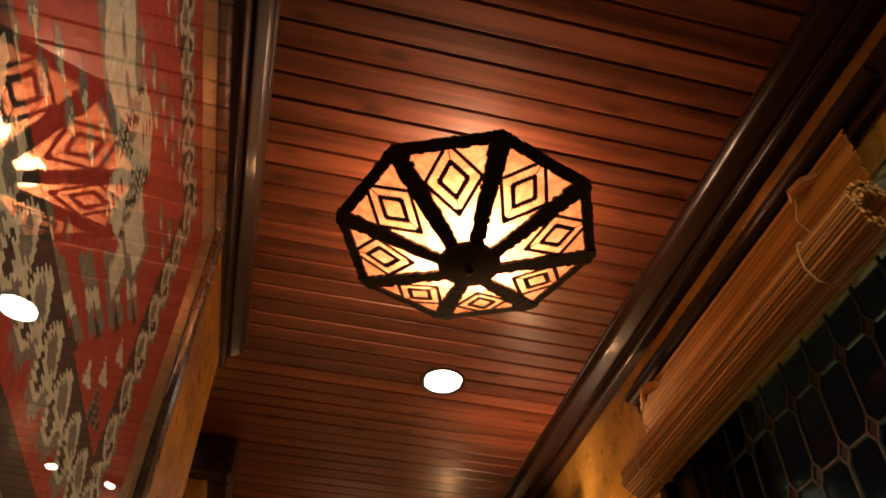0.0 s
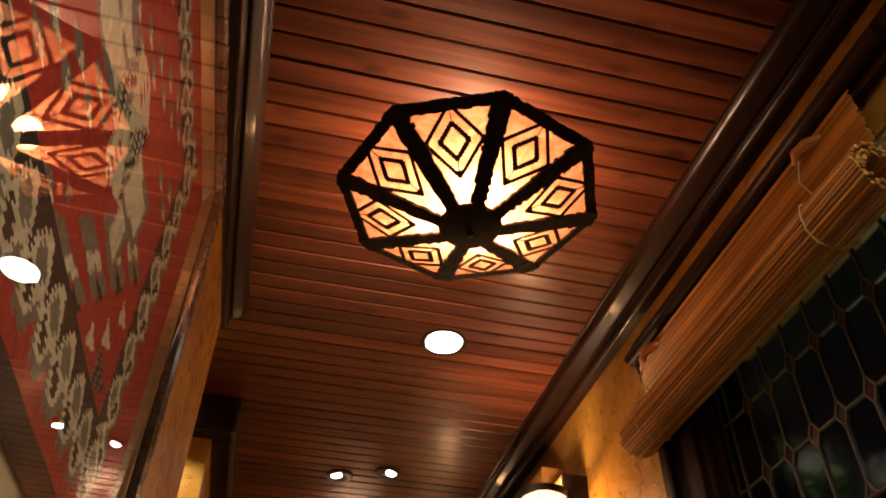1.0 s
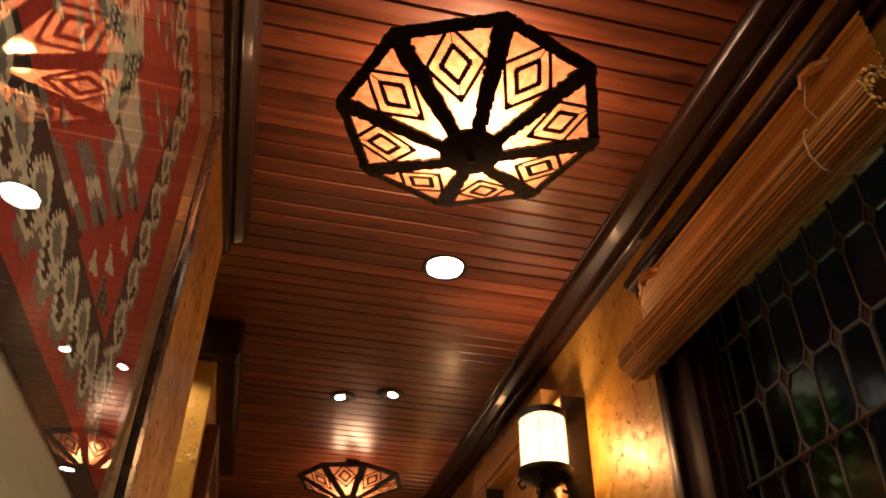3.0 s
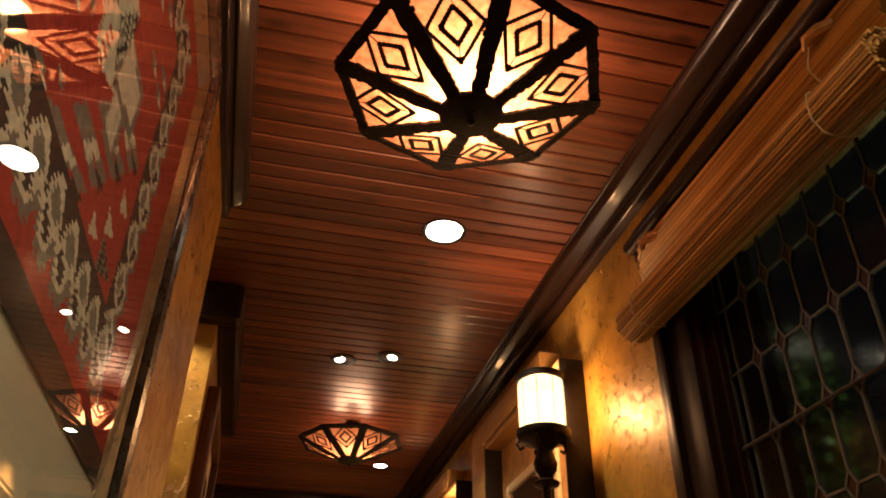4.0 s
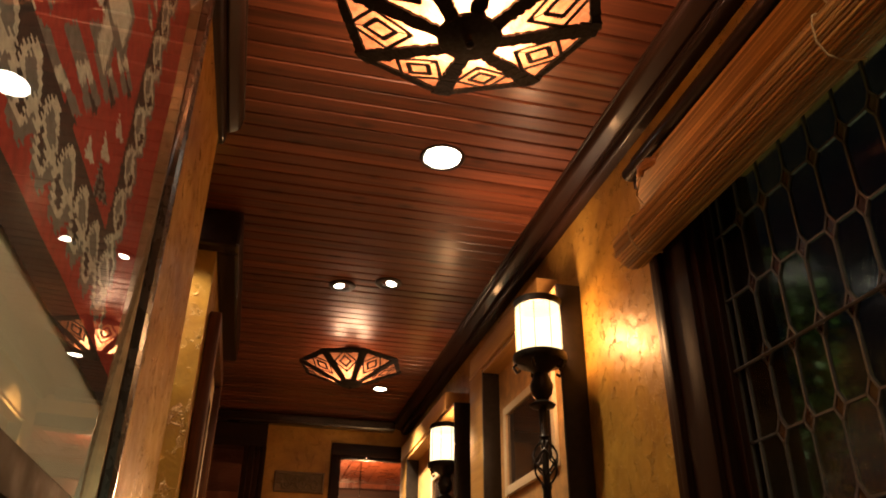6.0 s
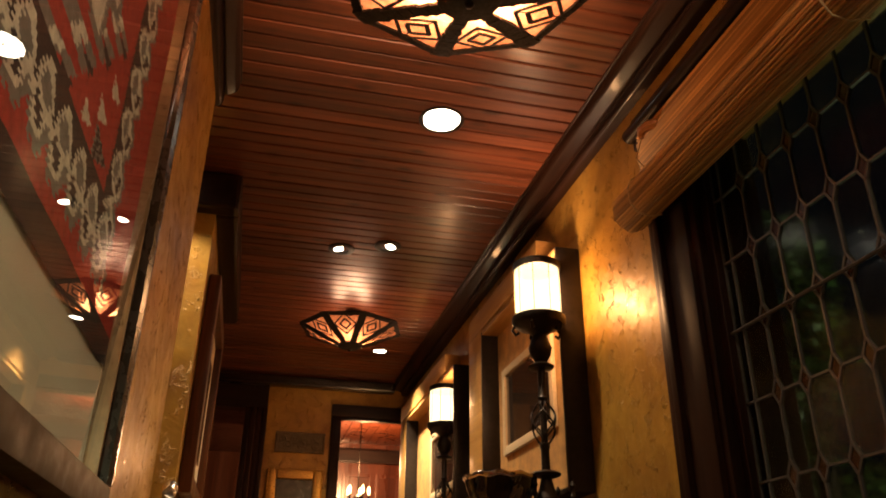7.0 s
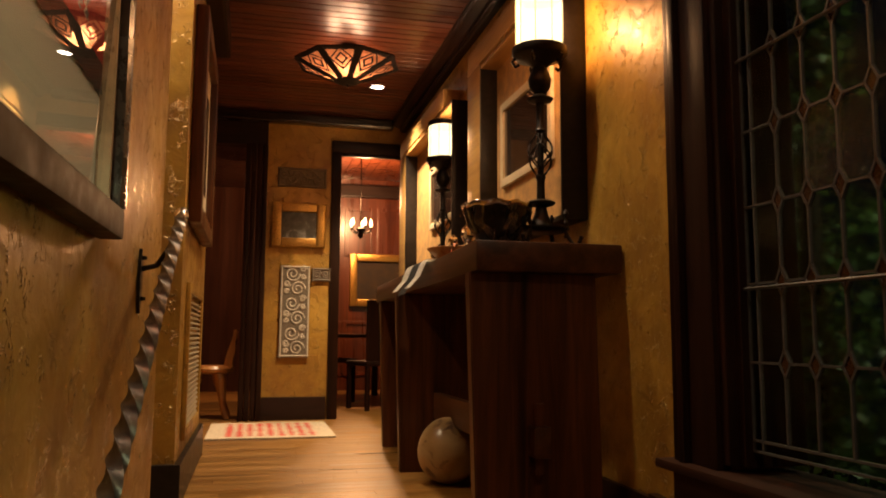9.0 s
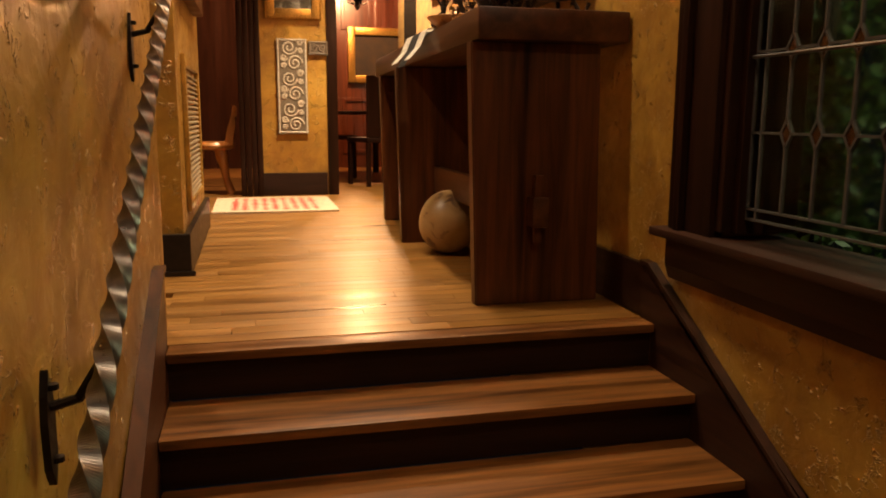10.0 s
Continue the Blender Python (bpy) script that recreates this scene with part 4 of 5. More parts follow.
    part("top_ring", B, IRON, t, "dark iron top ring", True)
    t.location = (1.135, 2.95, 1.081)
    t.scale = (1, 1, 0.96)
    return t


AMBER_SEAM = plain("shade_seam", (0.35, 0.22, 0.06), 0.6)
lamp_a = candle_lamp()
copy_thing(lamp_a, pose(1.222, 5.0, 1.081, 0, 0, 40))


def bowl():
    t = thing("bowl", "dark glossy lobed bowl with a silvered wavy rim on the table", "bowl", at=(0.945, 2.95, 1.081))

    def lobed(bm):
        for v in bm.verts:
            a = math.atan2(v.co.y, v.co.x)
            f = 0.94 + 0.03 * abs(math.sin(a * 5)) * min(1.0, max(0.0, (v.co.z - 0.02) / 0.12))
            v.co.x, v.co.y = v.co.x * f, v.co.y * f
            if v.co.z > 0.155:
                v.co.z += 0.004 * math.cos(a * 10)
        return bm
    m, n, l, b = nodes_of("dark_lustre_glaze")
    f = noise_node(n, l, coords(n, l, (1, 1, 0.4)), 16, 3, 0.6, 0.8)
    l.new(ramp(n, l, f, ((0.50, (0.012, 0.010, 0.008)), (0.58, (0.22, 0.21, 0.19)))), b.inputs["Base Color"])
    l.new(ramp(n, l, f, ((0.50, (0.2,) * 3), (0.58, (0.9,) * 3))), b.inputs["Metallic"])
    b.inputs["Roughness"].default_value = 0.13
    B = nb()
    lathe(B, [(0.05, 0.0), (0.06, 0.012), (0.09, 0.04), (0.122, 0.09), (0.138, 0.14), (0.142, 0.165), (0.136, 0.165), (0.13, 0.14), (0.112, 0.09), (0.08, 0.045), (0.01, 0.03)], segments=80)
    part("body", lobed(B), m, t, "", True)
    B = nb()
    lathe(B, [(0.133, 0.163), (0.142, 0.160), (0.148, 0.166), (0.148, 0.176), (0.141, 0.181), (0.133, 0.176)], segments=80, cap=False)
    part("rim", lobed(B), plain("silver_rim", (0.55, 0.5, 0.45), 0.12, 1.0, 0.1), t, "silvered rim", True)
    return t


bowl()


def shallow_dish():
    t = thing("dish", "shallow orange-brown wooden dish", "dish", at=(0.90, 3.42, 1.081))
    B = nb()
    lathe(B, [(0.05, 0.0), (0.09, 0.008), (0.13, 0.04), (0.136, 0.05), (0.13, 0.052), (0.09, 0.02), (0.01, 0.012)], segments=32)
    part("body", B, CHAIR_WOOD, t, "", True)
    return t


shallow_dish()


def glass_ornament(x, y, s):
    t = thing("glass_ornament", "small clear cut-glass ornament", "ornament", "glass ornaments", (x, y, 1.081))
    B = nb()
    lathe(B, [(0.03, 0), (0.034, 0.01), (0.014, 0.03), (0.02, 0.055), (0.034, 0.08), (0.03, 0.11), (0.012, 0.13), (0.004, 0.14)], segments=9)
    for v in B.verts:
        v.co *= s
    part("body", B, CLEAR, t)
    return t


CLEAR = glass("cut_glass", (0.95, 0.93, 0.9), 0.03)
for x, y, s in ((0.87, 3.12, 0.9), (0.85, 3.28, 0.7), (0.93, 3.22, 1.0), (0.84, 3.62, 0.6), (0.90, 3.75, 0.8)):
    glass_ornament(x, y, s)


def ribbon():
    """A black and white striped cloth end that hangs over the table's edge."""
    t = thing("table_runner", "black and white striped cloth hanging over the table edge", "cloth")
    xe = 0.775
    spans = ((3.42, 3.56, 0), (3.56, 3.74, 1), (3.74, 3.90, 0))
    for ya, yb, dark in spans:
        B = nb()
        prof = [(0.95, 1.0845), (0.84, 1.0845), (xe - 0.002, 1.085), (xe - 0.007, 1.075), (xe - 0.030, 1.01), (xe - 0.075, 0.955 if not dark else 0.93)]
        rows2 = []
        for f in (0.0, 1.0):
            rows2.append([B.verts.new((x + 0.002 * math.sin(k), ya + (yb - ya) * f + 0.06 * k / 5, z)) for k, (x, z) in enumerate(prof)])
        for k in range(len(prof) - 1):
            B.faces.new((rows2[0][k], rows2[0][k + 1], rows2[1][k + 1], rows2[1][k]))
        bmesh.ops.solidify(B, geom=B.faces[:], thickness=0.002)
        part("stripe", B, CLOTH_DARK if dark else CLOTH_WHITE, t, "black stripe" if dark else "white stripe")
    return t


CLOTH_WHITE = weave("white_cloth", (0.72, 0.68, 0.6))
CLOTH_DARK = weave("black_cloth", (0.02, 0.018, 0.016))
ribbon()


# ---- pots under the table ----
def round_pot(x, y, r):
    t = thing("gourd_pot", "large round cream gourd pot with brown marks", "pot", "gourd pots under the table", (x, y, 0))
    B = nb()
    prof = []
    for i in range(17):
        a = math.pi * (0.03 + 0.95 * i / 16)
        prof.append((r * math.sin(a) * (1 + 0.05 * math.cos(a)), r * 1.08 * (1 - math.cos(a))))
    lathe(B, prof, segments=28)
    m, n, l, b = nodes_of("painted_gourd")
    vec = coords(n, l, (1, 1, 1))
    f = noise_node(n, l, vec, 9, 3, 0.5, 0.6)
    col = ramp(n, l, f, ((0.36, (0.10, 0.05, 0.022)), (0.43, (0.33, 0.21, 0.09)), (0.7, (0.44, 0.30, 0.14))))
    l.new(col, b.inputs["Base Color"])
    b.inputs["Roughness"].default_value = 0.3
    part("body", B, m, t, "", True)
    return t


round_pot(0.975, 3.86, 0.152)
round_pot(1.12, 3.30, 0.145)


# ---- deep shadow boxes on the right wall ----
def shadow_box(ya, yb, za, zb, pa, pb, label):
    """Thin black sides round a tan back panel with a cream-framed dark picture on it."""
    t = thing("shadow_box", label, "framed picture", "shadow boxes on the wall")
    x1, d, w = RIGHT - 0.002, 0.112, 0.022
    for nm, lo, hi, mat in (("side_board", (ya, za), (ya + w, zb), BLACK_PAINT), ("side_board", (yb - w, za), (yb, zb), BLACK_PAINT),
                            ("bottom_board", (ya + w, za), (yb - w, za + w), BLACK_PAINT), ("top_board", (ya + w, zb - w), (yb - w, zb), BOX_WOOD)):
        B = nb()
        box(B, (x1 - d, *lo), (x1, *hi), 0.003)
        part(nm, B, mat, t, "black board" if mat is BLACK_PAINT else "golden brown board", True)
    B = nb()
    box(B, (x1 - 0.012, ya + w, za + w), (x1, yb - w, zb - w))
    part("back_panel", B, TAN_PANEL, t, "mottled tan back panel")
    # a broad golden surround past the far side and over the top
    B = nb()
    box(B, (x1 - d, yb + 0.002, za), (x1, yb + 0.26, zb + 0.02), 0.004)
    part("surround_stile", B, BOX_WOOD, t, "golden brown surround", True)
    B = nb()
    box(B, (x1 - d, ya + 0.25, zb + 0.022), (x1, yb + 0.26, zb + 0.15), 0.004)
    part("surround_rail", B, BOX_WOOD, t, "golden brown surround", True)
    x2, qa, qb, f = x1 - 0.0125, 1.555, 2.03, 0.045
    B = nb()
    box(B, (x2 - 0.008, pa + f, qa + f), (x2, pb - f, qb - f))
    picture = part("picture", B, DARK_GLAZED, t, "dark glazed picture")
    for lo, hi in (((pa, qa), (pa + f, qb)), ((pb - f, qa), (pb, qb)), ((pa + f, qa), (pb - f, qa + f)), ((pa + f, qb - f), (pb - f, qb))):
        B = nb()
        box(B, (x2 - 0.022, *lo), (x2, *hi), 0.005)
        part("fillet", B, CREAM_PAINT, picture, "cream fillet", True)
    return t


BOX_WOOD = wood("box_wood", (0.34, 0.17, 0.045), (0.58, 0.34, 0.10), "y", 0.5, 0.0)
TAN_PANEL = plain("tan_panel", (0.50, 0.28, 0.10), 0.6, 0, 0.35, 14, 0.002)
CREAM_PAINT = plain("cream_paint", (0.70, 0.56, 0.36), 0.5, 0, 0.12, 60)
DARK_GLAZED = plain("dark_glazed", (0.045, 0.03, 0.022), 0.04, 0, 0.5, 5)
DARK_GLAZED.node_tree.nodes["Principled BSDF"].inputs["IOR"].default_value = 2.2
shadow_box(2.975, 4.20, 1.22, 2.30, 3.30, 4.06, "deep black shadow box with a cream-framed dark picture")
shadow_box(4.84, 6.45, 1.22, 2.30, 5.1, 5.86, "deep black shadow box behind the second lamp")


# ---- pictures and reliefs ----
def wall_picture(x0, ya, yb, za, zb, frame_wood, border, label):
    t = thing("framed_picture", label, "picture")
    for lo, hi in (((ya, za), (ya + 0.09, zb)), ((yb - 0.09, za), (yb, zb)), ((ya + 0.09, za), (yb - 0.09, za + 0.09)), ((ya + 0.09, zb - 0.09), (yb - 0.09, zb))):
        B = nb()
        box(B, (x0, *lo), (x0 + 0.06, *hi), 0.012)
        part("frame_bar", B, frame_wood, t, "", True)
    B = nb()
    box(B, (x0, ya + 0.09, za + 0.09), (x0 + 0.02, yb - 0.09, zb - 0.09))
    part("mat", B, CREAM, t, "wide cream mat")
    B = nb()
    box(B, (x0 + 0.0205, ya + 0.09 + border, za + 0.09 + border), (x0 + 0.024, yb - 0.09 - border, zb - 0.09 - border))
    part("print", B, DIM_PRINT, t, "dark glossy print")
    return t


CREAM = plain("cream_mat", (0.66, 0.56, 0.38), 0.7, 0, 0.08, 90)
DIM_PRINT = plain("dim_print", (0.05, 0.04, 0.03), 0.2, 0, 0.7, 6)
wall_picture(LEFT + 0.002, 3.70, 4.75, 1.25, 2.30, TABLE_Z, 0.16, "picture in a dark wooden frame on the landing wall")
wall_picture(-0.718, 7.5, 8.9, 1.15, 2.15, CREAM, 0.03, "dark picture in a cream frame on the hall wall")


def vent_grille():
    t = thing("vent_grille", "pale arched louvred vent in the landing wall", "vent")
    x0 = LEFT + 0.001
    ya, yb, za, zb = 3.80, 4.75, 0.25, 0.98
    for lo, hi in (((ya, za), (ya + 0.05, zb)), ((yb - 0.05, za), (yb, zb)), ((ya + 0.05, za), (yb - 0.05, za + 0.05)), ((ya + 0.05, zb - 0.05), (yb - 0.05, zb))):
        B = nb()
        box(B, (x0, *lo), (x0 + 0.022, *hi), 0.006)
        part("vent_frame", B, GOLD_WALL, t, "", True)
    for k in range(24):
        B = nb()
        z = za + 0.06 + k * 0.0255
        prism(B, [(x0, z), (x0 + 0.014, z - 0.008), (x0 + 0.014, z), (x0, z + 0.008)], "y", ya + 0.05, yb - 0.05)
        part("slat", B, VENT, t)
    return t


VENT = plain("vent_metal", (0.45, 0.36, 0.22), 0.45, 0.3)
vent_grille()

S = FAR / 6.75


def gilt_picture():
    xa, xb, za, zb = 0.145 * S, 0.588 * S, 1.535, 1.92
    t = thing("gilt_picture", "small dark landscape painting in an ornate gilt frame", "picture")
    y1 = FAR - 0.002
    w = 0.075
    for lo, hi in (((xa, za), (xa + w, zb)), ((xb - w, za), (xb, zb)), ((xa + w, za), (xb - w, za + w)), ((xa + w, zb - w), (xb - w, zb))):
        B = nb()
        box(B, (lo[0], y1 - 0.05, lo[1]), (hi[0], y1, hi[1]), 0.014)
        part("gilt_bar", B, GILT, t, "carved gilt frame bar", True)
    B = nb()
    for i in range(20):
        f = i / 19
        for x, z in ((xa + (xb - xa) * f, za), (xa + (xb - xa) * f, zb), (xa, za + (zb - za) * f), (xb, za + (zb - za) * f)):
            bmesh.ops.create_icosphere(B, subdivisions=1, radius=0.014, matrix=Matrix.Translation((x, y1 - 0.04, z)))
    part("beading", B, GILT, t, "gilt carved edge", True)
    B = nb()
    box(B, (xa + w, y1 - 0.022, za + w), (xb - w, y1 - 0.012, zb - w))
    m, n, l, b = nodes_of("dim_landscape_paint")
    vec = coords(n, l, (1, 1, 1))
    f = noise_node(n, l, vec, 11, 5, 0.6, 0.5)
    l.new(ramp(n, l, f, ((0.35, (0.02, 0.022, 0.016)), (0.55, (0.07, 0.075, 0.06)), (0.68, (0.32, 0.36, 0.36)))), b.inputs["Base Color"])
    b.inputs["Roughness"].default_value = 0.3
    part("painting", B, m, t, "dark landscape with a pale fall of water")
    return t


gilt_picture()


def carved_relief(name, xa, xb, za, zb, material, label, scrolls, ground, bead):
    t = thing(name, label, "relief")
    y1 = FAR - 0.002
    B = nb()
    box(B, (xa, y1 - 0.018, za), (xb, y1, zb), 0.004)
    part("panel", B, ground, t, "sunk ground, darkened for the shade in the carving")
    B = nb()
    for x in (xa + 0.012, xb - 0.012):
        tube(B, [(x, y1 - 0.022, za), (x, y1 - 0.022, zb)], 0.010, 6)
    for z in (za + 0.012, zb - 0.012):
        tube(B, [(xa, y1 - 0.022, z), (xb, y1 - 0.022, z)], 0.010, 6)
    part("border", B, material, t, "", True)
    for cx, cz, r, hand in scrolls:
        B = nb()
        pts = []
        for i in range(40):
            f = i / 39
            a = hand * f * 3.4 * math.pi
            rr = r * (1 - 0.82 * f)
            pts.append((cx + rr * math.cos(a), y1 - 0.019, cz + rr * math.sin(a)))
        tube(B, pts, bead, 6)
        part("scroll", B, material, t, "", True)
    return t


STONE = plain("pale_carved_stone", (0.42, 0.36, 0.27), 0.75, 0, 0.3, 60, 0.003)
# plaque carving, lighter than its ground to paint in the lit ridges
DARK_STONE = plain("dark_carved_wood", (0.13, 0.095, 0.062), 0.6, 0, 0.4, 40, 0.003)
xa, xb = 0.222 * S, 0.472 * S
# shade in the carving's recesses, put into the ground's colour
SHADED_SUNK = plain("shaded_sunk_ground", (0.13, 0.10, 0.065), 0.8, 0, 0.3, 60, 0.003)
xm = (xa + xb) / 2
coils = []
for k in range(6):
    z = 0.625 + 0.132 * k
    coils += [(xm + 0.024 * (-1) ** k, z, 0.066, (-1) ** k), (xm - 0.070 * (-1) ** k, z + 0.045, 0.030, -(-1) ** k), (xm - 0.072 * (-1) ** k, z - 0.022, 0.022, (-1) ** k)]
carved_relief("stone_relief", xa, xb, 0.545, 1.36, STONE, "tall pale carved relief panel with scrolls", coils, SHADED_SUNK, 0.0085)
carved_relief("wooden_plaque", 0.178 * S, 0.595 * S, 2.075, 2.255, DARK_STONE, "long dark carved wooden plaque", [(0.225 * S + 0.062 * k, 2.165 + 0.02 * (-1) ** k, 0.045, (-1) ** k) for k in range(6)], SHADED_SUNK, 0.010)
carved_relief("small_plaque", 0.485 * S, 0.648 * S, 1.225, 1.345, DARK_STONE, "small dark carved plaque", [(0.53 * S, 1.285, 0.035, 1), (0.60 * S, 1.285, 0.035, -1)], SHADED_SUNK, 0.010)

# ---- far doorway ----
door = thing("door_1", "dark wooden door casing of the dining room", "doorway")
door["kind"] = "structure"
for lo, hi, mt in (((D_A - 0.09, FAR - 0.03, 0), (D_A, FAR + 0.16, D_T), TRIM_Z), ((D_B, FAR - 0.03, 0), (D_B + 0.1, FAR + 0.16, D_T), TRIM_Z), ((D_A - 0.09, FAR - 0.03, D_T), (D_B + 0.1, FAR + 0.16, D_T + 0.11), TRIM_X)):
    B = nb()
    box(B, lo, hi, 0.008)
    part("casing", B, mt, door, "", True)
door2 = thing("door_2", "dark moulded casing of the side opening", "doorway")
door2["kind"] = "structure"
for x in (-0.10, -0.05, 0.0, 0.048):
    B = nb()
    box(B, (x, FAR - 0.05 - 0.012 * (1 if x in (-0.05, 0.048) else 0), 0), (x + 0.046, FAR + 0.16, 2.45), 0.008)
    part("casing", B, TRIM_Z, door2, "", True)


# ---- rug on the landing ----
def rug():
    t = thing("rug", "small cream rug with red and pink motifs on the plank floor", "rug")
    B = nb()
    xa, xb, ya, yb = -0.30, 0.62, 5.75, 6.75
    box(B, (xa, ya, 0.0005), (xb, yb, 0.016), 0.005)
    part("field", B, RUG_CREAM, t, "cream border field")
    B = nb()
    rs5 = random.Random(5)
    for i in range(9):
        for j in range(8):
            x, y = xa + 0.16 + i * 0.075, ya + 0.12 + j * 0.105
            s = rs5.uniform(0.028, 0.044)
            v = [B.verts.new((x + p, y + q, 0.0168)) for p, q in ((-s, 0), (0, -s * 1.3), (s, 0), (0, s * 1.3))]
            B.faces.new(v)
    part("motifs", B, RUG_RED, t, "faded red motifs")
    return t


RUG_CREAM = weave("rug_cream", (0.55, 0.45, 0.31))
RUG_RED = weave("rug_red", (0.50, 0.06, 0.04))
rug()


# ---- chair in the side room ----
def rustic_chair():
    t = thing("chair", "rustic golden wooden chair with carved splayed legs", "chair", at=(-0.37, 7.36, 0))
    B = nb()
    lathe(B, [(0.02, 0.405), (0.17, 0.395), (0.215, 0.415), (0.225, 0.44), (0.21, 0.465), (0.12, 0.455), (0.01, 0.45)], segments=20)
    part("seat", B, CHAIR_WOOD, t, "thick round-edged wooden seat", True)
    for x, y in ((-0.12, -0.12), (0.11, -0.12), (-0.12, 0.13), (0.11, 0.13)):
        B = nb()
        tube(B, [(x * 0.8, y * 0.8, 0.41), (x * 0.95, y, 0.33), (x * 1.1, y * 1.1, 0.24), (x * 1.25, y * 1.15, 0.12), (x * 1.5, y * 1.3, 0.03), (x * 1.55, y * 1.35, 0.0)], [0.05, 0.055, 0.035, 0.025, 0.03, 0.034], 10)
        part("leg", B, CHAIR_WOOD, t, "", True)
    B = nb()
    prism(B, [(0.13, 0.44), (0.21, 0.44), (0.215, 0.58), (0.245, 0.70), (0.25, 0.78), (0.215, 0.80), (0.20, 0.70), (0.16, 0.58)], "y", -0.13, 0.13)
    bmesh.ops.bevel(B, geom=B.edges[:], offset=0.012, segments=2, affect="EDGES")
    part("backrest", B, CHAIR_WOOD, t, "curved carved backrest", True)
    return t


rustic_chair()


# ---- dining room ----
def chandelier():
    t = thing("chandelier", "small iron chandelier with lit candle bulbs", "chandelier", at=(1.27, 9.5, 2.06))
    B = nb()
    tube(B, [(0, 0, 0), (0, 0, 0.89)], 0.008, 6)
    lathe(B, [(0.01, -0.12), (0.04, -0.08), (0.02, -0.03), (0.06, 0.0), (0.03, 0.03)], segments=12)
    part("stem", B, IRON, t, "", True)
    for k in range(5):
        a = 2 * math.pi * k / 5
        c, s = math.cos(a), math.sin(a)
        B = nb()
        tube(B, [(0, 0, -0.02), (0.07 * c, 0.07 * s, -0.05), (0.13 * c, 0.13 * s, -0.02), (0.13 * c, 0.13 * s, 0.03)], 0.010, 6)
        arm = part("arm", B, IRON, t, "", True)
        B = nb()
        lathe(B, [(0.01, 0.03), (0.019, 0.06), (0.017, 0.095), (0.004, 0.13)], (0.13 * c, 0.13 * s), 10)
        part("bulb", B, FLAME, arm, "lit candle bulb", True)
    return t


FLAME = glow("candle_bulb", (1.0, 0.66, 0.30), 9)
chandelier()
t = thing("dining_picture", "dark painting in a wide gilt frame in the dining room", "picture")
for lo, hi in (((1.30, 1.15), (1.40, 1.88)), ((2.0, 1.15), (2.1, 1.88)), ((1.40, 1.15), (2.0, 1.25)), ((1.40, 1.78), (2.0, 1.88))):
    B = nb()
    box(B, (lo[0], 10.72, lo[1]), (hi[0], 10.798, hi[1]), 0.015)
    part("gilt_bar", B, GILT, t, "", True)
B = nb()
box(B, (1.40, 10.77, 1.25), (2.0, 10.798, 1.78))
part("painting", B, plain("dark_painting", (0.03, 0.02, 0.012), 0.85, 0, 0.7, 8), t)
for i in range(7):
    for z0, z1 in ((1.85, 2.55), (0.2, 0.95)):
        B = nb()
        x = 0.3 + i * 0.46
        for lo, hi in (((x, z0), (x + 0.05, z1)), ((x + 0.37, z0), (x + 0.42, z1)), ((x + 0.05, z0), (x + 0.37, z0 + 0.05)), ((x + 0.05, z1 - 0.05), (x + 0.37, z1))):
            box(B, (lo[0], 10.775, lo[1]), (hi[0], 10.799, hi[1]), 0.006)
        solid("trim_panel", B, PANEL_WOOD, "raised frame of the wall panelling", "panelling")
B = nb()
box(B, (0.2, 10.70, 2.68), (3.5, 10.799, 2.86), 0.02)
solid("trim_dining_cornice", B, TRIM_X, "dark cornice of the dining room", "moulding")


def dining_chair(x, y, rz):
    t = thing("dining_chair", "dark wooden dining chair with a high back", "chair", "dining chairs")
    for px, py in ((-0.2, -0.2), (0.2, -0.2), (-0.2, 0.2), (0.2, 0.2)):
        B = nb()
        box(B, (px - 0.02, py - 0.02, 0), (px + 0.02, py + 0.02, 0.44), 0.004)
        part("leg", B, TRIM_Z, t)
    B = nb()
    box(B, (-0.23, -0.23, 0.44), (0.23, 0.23, 0.49), 0.015)
    part("seat", B, TRIM_X, t, "", True)
    B = nb()
    box(B, (-0.22, 0.19, 0.49), (0.22, 0.225, 1.10), 0.012)
    part("backrest", B, TRIM_Z, t, "", True)
    t.matrix_basis = pose(x, y, 0, 0, 0, rz)
    return t


dining_chair(1.25, 8.0, 200)
dining_chair(0.85, 8.9, 30)
t = thing("dining_table", "dark dining table laid with white napkins", "table")
B = nb()
box(B, (0.35, 8.6, 0.72), (1.6, 9.9, 0.76), 0.01)
part("tabletop", B, TRIM_X, t, "", True)
for x, y in ((0.42, 8.7), (1.52, 8.7), (0.42, 9.8), (1.52, 9.8)):
    B = nb()
    box(B, (x - 0.035, y - 0.035, 0), (x + 0.035, y + 0.035, 0.719), 0.006)
    part("leg", B, TRIM_Z, t)


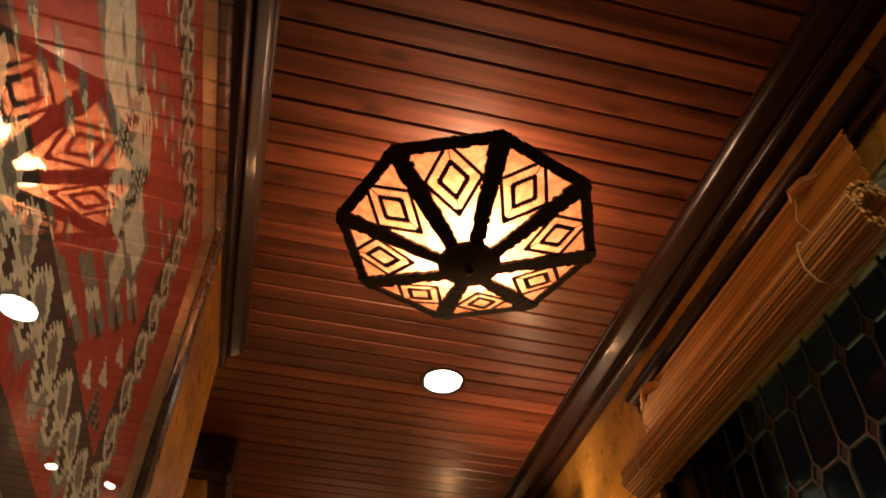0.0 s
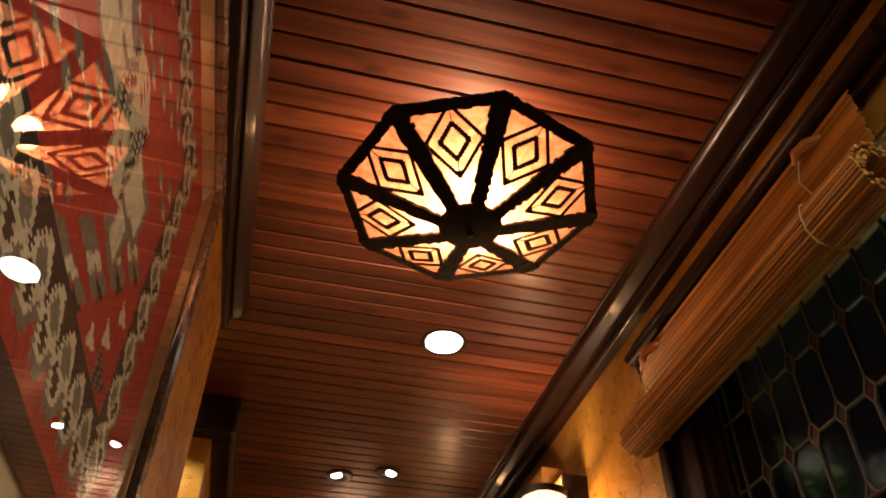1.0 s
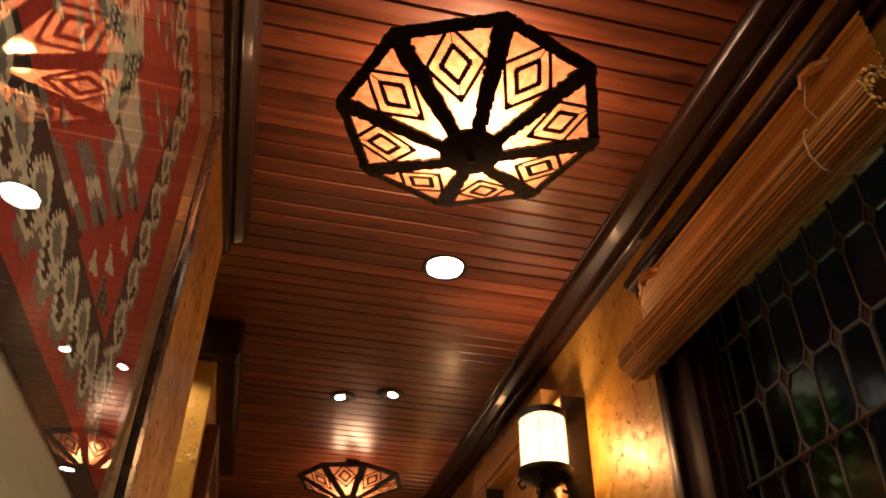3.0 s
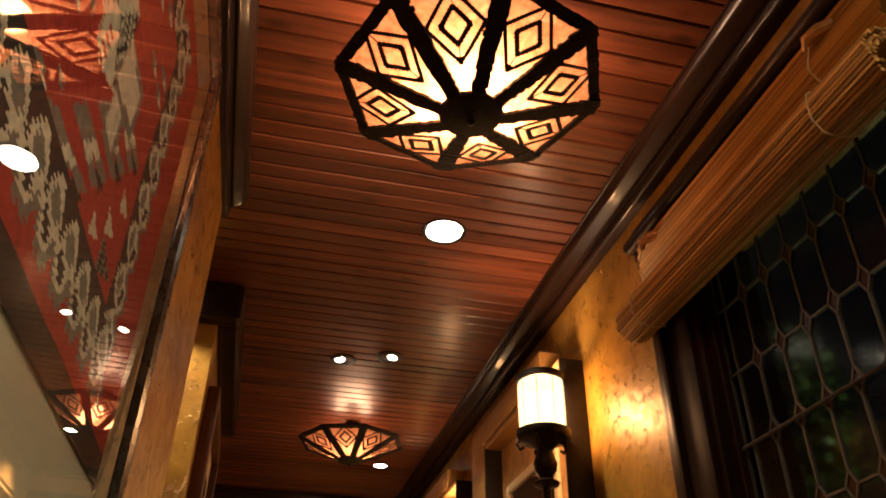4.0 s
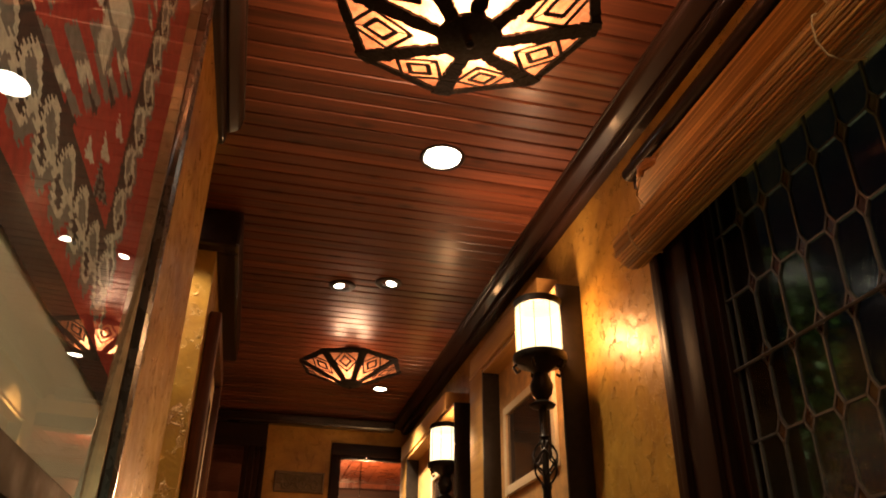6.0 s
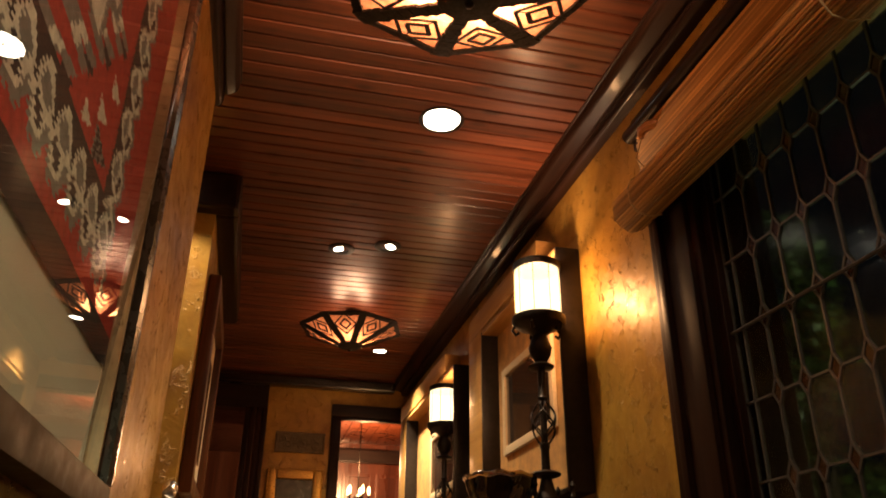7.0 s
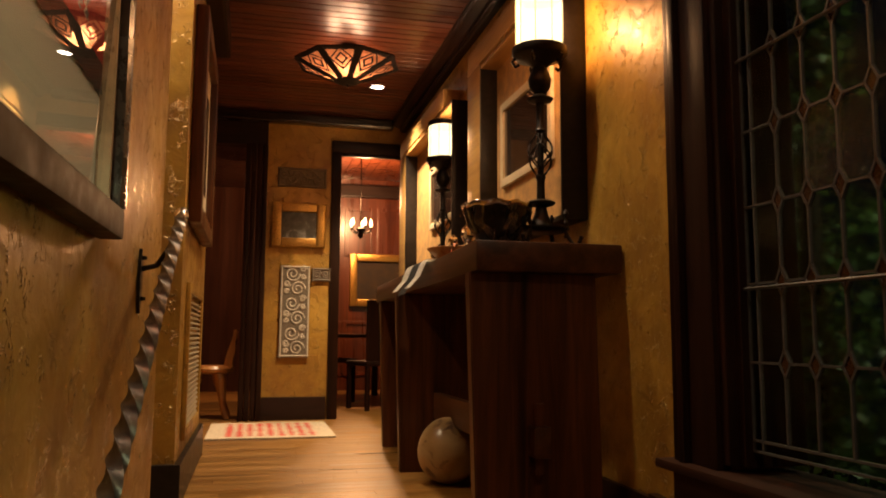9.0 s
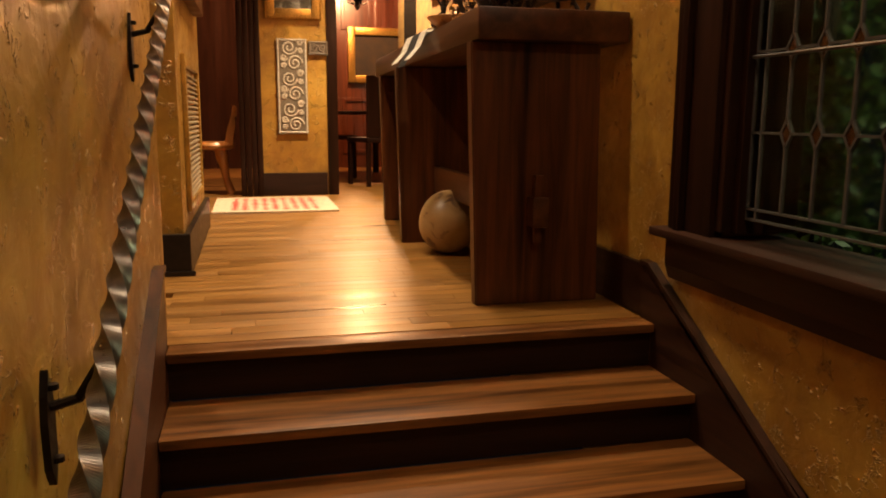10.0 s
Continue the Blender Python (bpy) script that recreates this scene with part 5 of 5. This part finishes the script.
# ---- garden outside the window ----
def garden():
    B = nb()
    box(B, (RIGHT + 0.5, -6, -0.9), (12, 9, -0.7))
    solid("ground", B, plain("dark_soil", (0.012, 0.012, 0.006), 0.9, 0, 0.4, 3), "dark garden ground outside the window", "ground")
    rs6 = random.Random(11)
    verts, faces = [], []
    for cx, cy, h0, h1, spread, n in ((2.5, 3.05, -0.6, 2.7, 0.13, 2600), (3.2, 3.3, -0.6, 1.5, 0.35, 2200), (3.3, 4.5, -0.6, 1.2, 0.5, 1800)):
        for i in range(n):
            z = rs6.uniform(h0, h1)
            wob = 0.12 * math.sin(z * 4 + cx)
            p = Vector((cx + rs6.gauss(0, spread * 0.6), cy + wob + rs6.gauss(0, spread * 0.6), z))
            s = rs6.uniform(0.018, 0.042)
            d = Vector((rs6.uniform(-1, 1), rs6.uniform(-1, 1), rs6.uniform(-0.8, 0.6))).normalized()
            e = d.cross(Vector((rs6.uniform(-1, 1), rs6.uniform(-1, 1), rs6.uniform(-1, 1)))).normalized()
            k = len(verts)
            verts += [p - d * s, p + e * s * 0.55, p + d * s, p - e * s * 0.55]
            faces.append((k, k + 1, k + 2, k + 3))
    data = bpy.data.meshes.new("climbing_ivy")
    data.from_pydata(verts, [], faces)
    data.materials.append(plain("ivy_leaf", (0.045, 0.085, 0.016), 0.45, 0, 0.5, 9))
    ob = new("climbing_ivy", data)
    tagged(ob, "dense green climbing ivy outside the window", "ivy", "", "stuff")
    B = nb()
    tube(B, [(2.5, 3.05, -0.75), (2.48, 3.02, 0.6), (2.52, 3.07, 2.6)], [0.06, 0.05, 0.03], 8)
    solid("ivy_post", B, TRIM_Z, "thin trunk overgrown with ivy", "trunk", "")


garden()

# ---- floor planks ----
rs7 = random.Random(21)
y = TOP + 0.102
plank_meshes = {}
count = 0
while y < FAR:
    w = 0.083
    x = -0.30 - rs7.uniform(0, 1.0)
    x = max(x, LEFT - 1.2)
    while x < RIGHT - 0.03:
        L = rs7.choice((0.6, 0.85, 1.1))
        x1 = min(x + L, RIGHT - 0.027)
        xs = max(x, -0.9 if not (3.55 < y + w and y < 5.15) else LEFT + 0.03)
        if x1 - xs > 0.05 and count < 300:
            key = round(x1 - xs, 3)
            if key not in plank_meshes:
                B = nb()
                box(B, (0, 0.0006, -0.021), (key - 0.001, w - 0.0006, 0.0), 0.0014)
                plank_meshes[key] = mesh_of("plank", B, FLOOR_WOOD)
            ob = new("plank", plank_meshes[key])
            ob.location = (xs, y, 0)
            ob.parent = floor
            count += 1
        x += L
    y += w
B = nb()
box(B, (-2.0, FAR, -0.0215), (3.5, 10.8, 0.0))
solid("floor_far_rooms", B, FLOOR_WOOD, "brown wooden floor of the far rooms", "floor")
B = nb()
box(B, (-2.0, 1.1, -0.0215), (-0.91, FAR, 0.0))
box(B, (-0.909, 1.1, -0.0215), (LEFT - 0.141, TOP + 0.10, 0.0))
solid("floor_side_room", B, FLOOR_WOOD, "brown wooden floor of the side room", "floor")
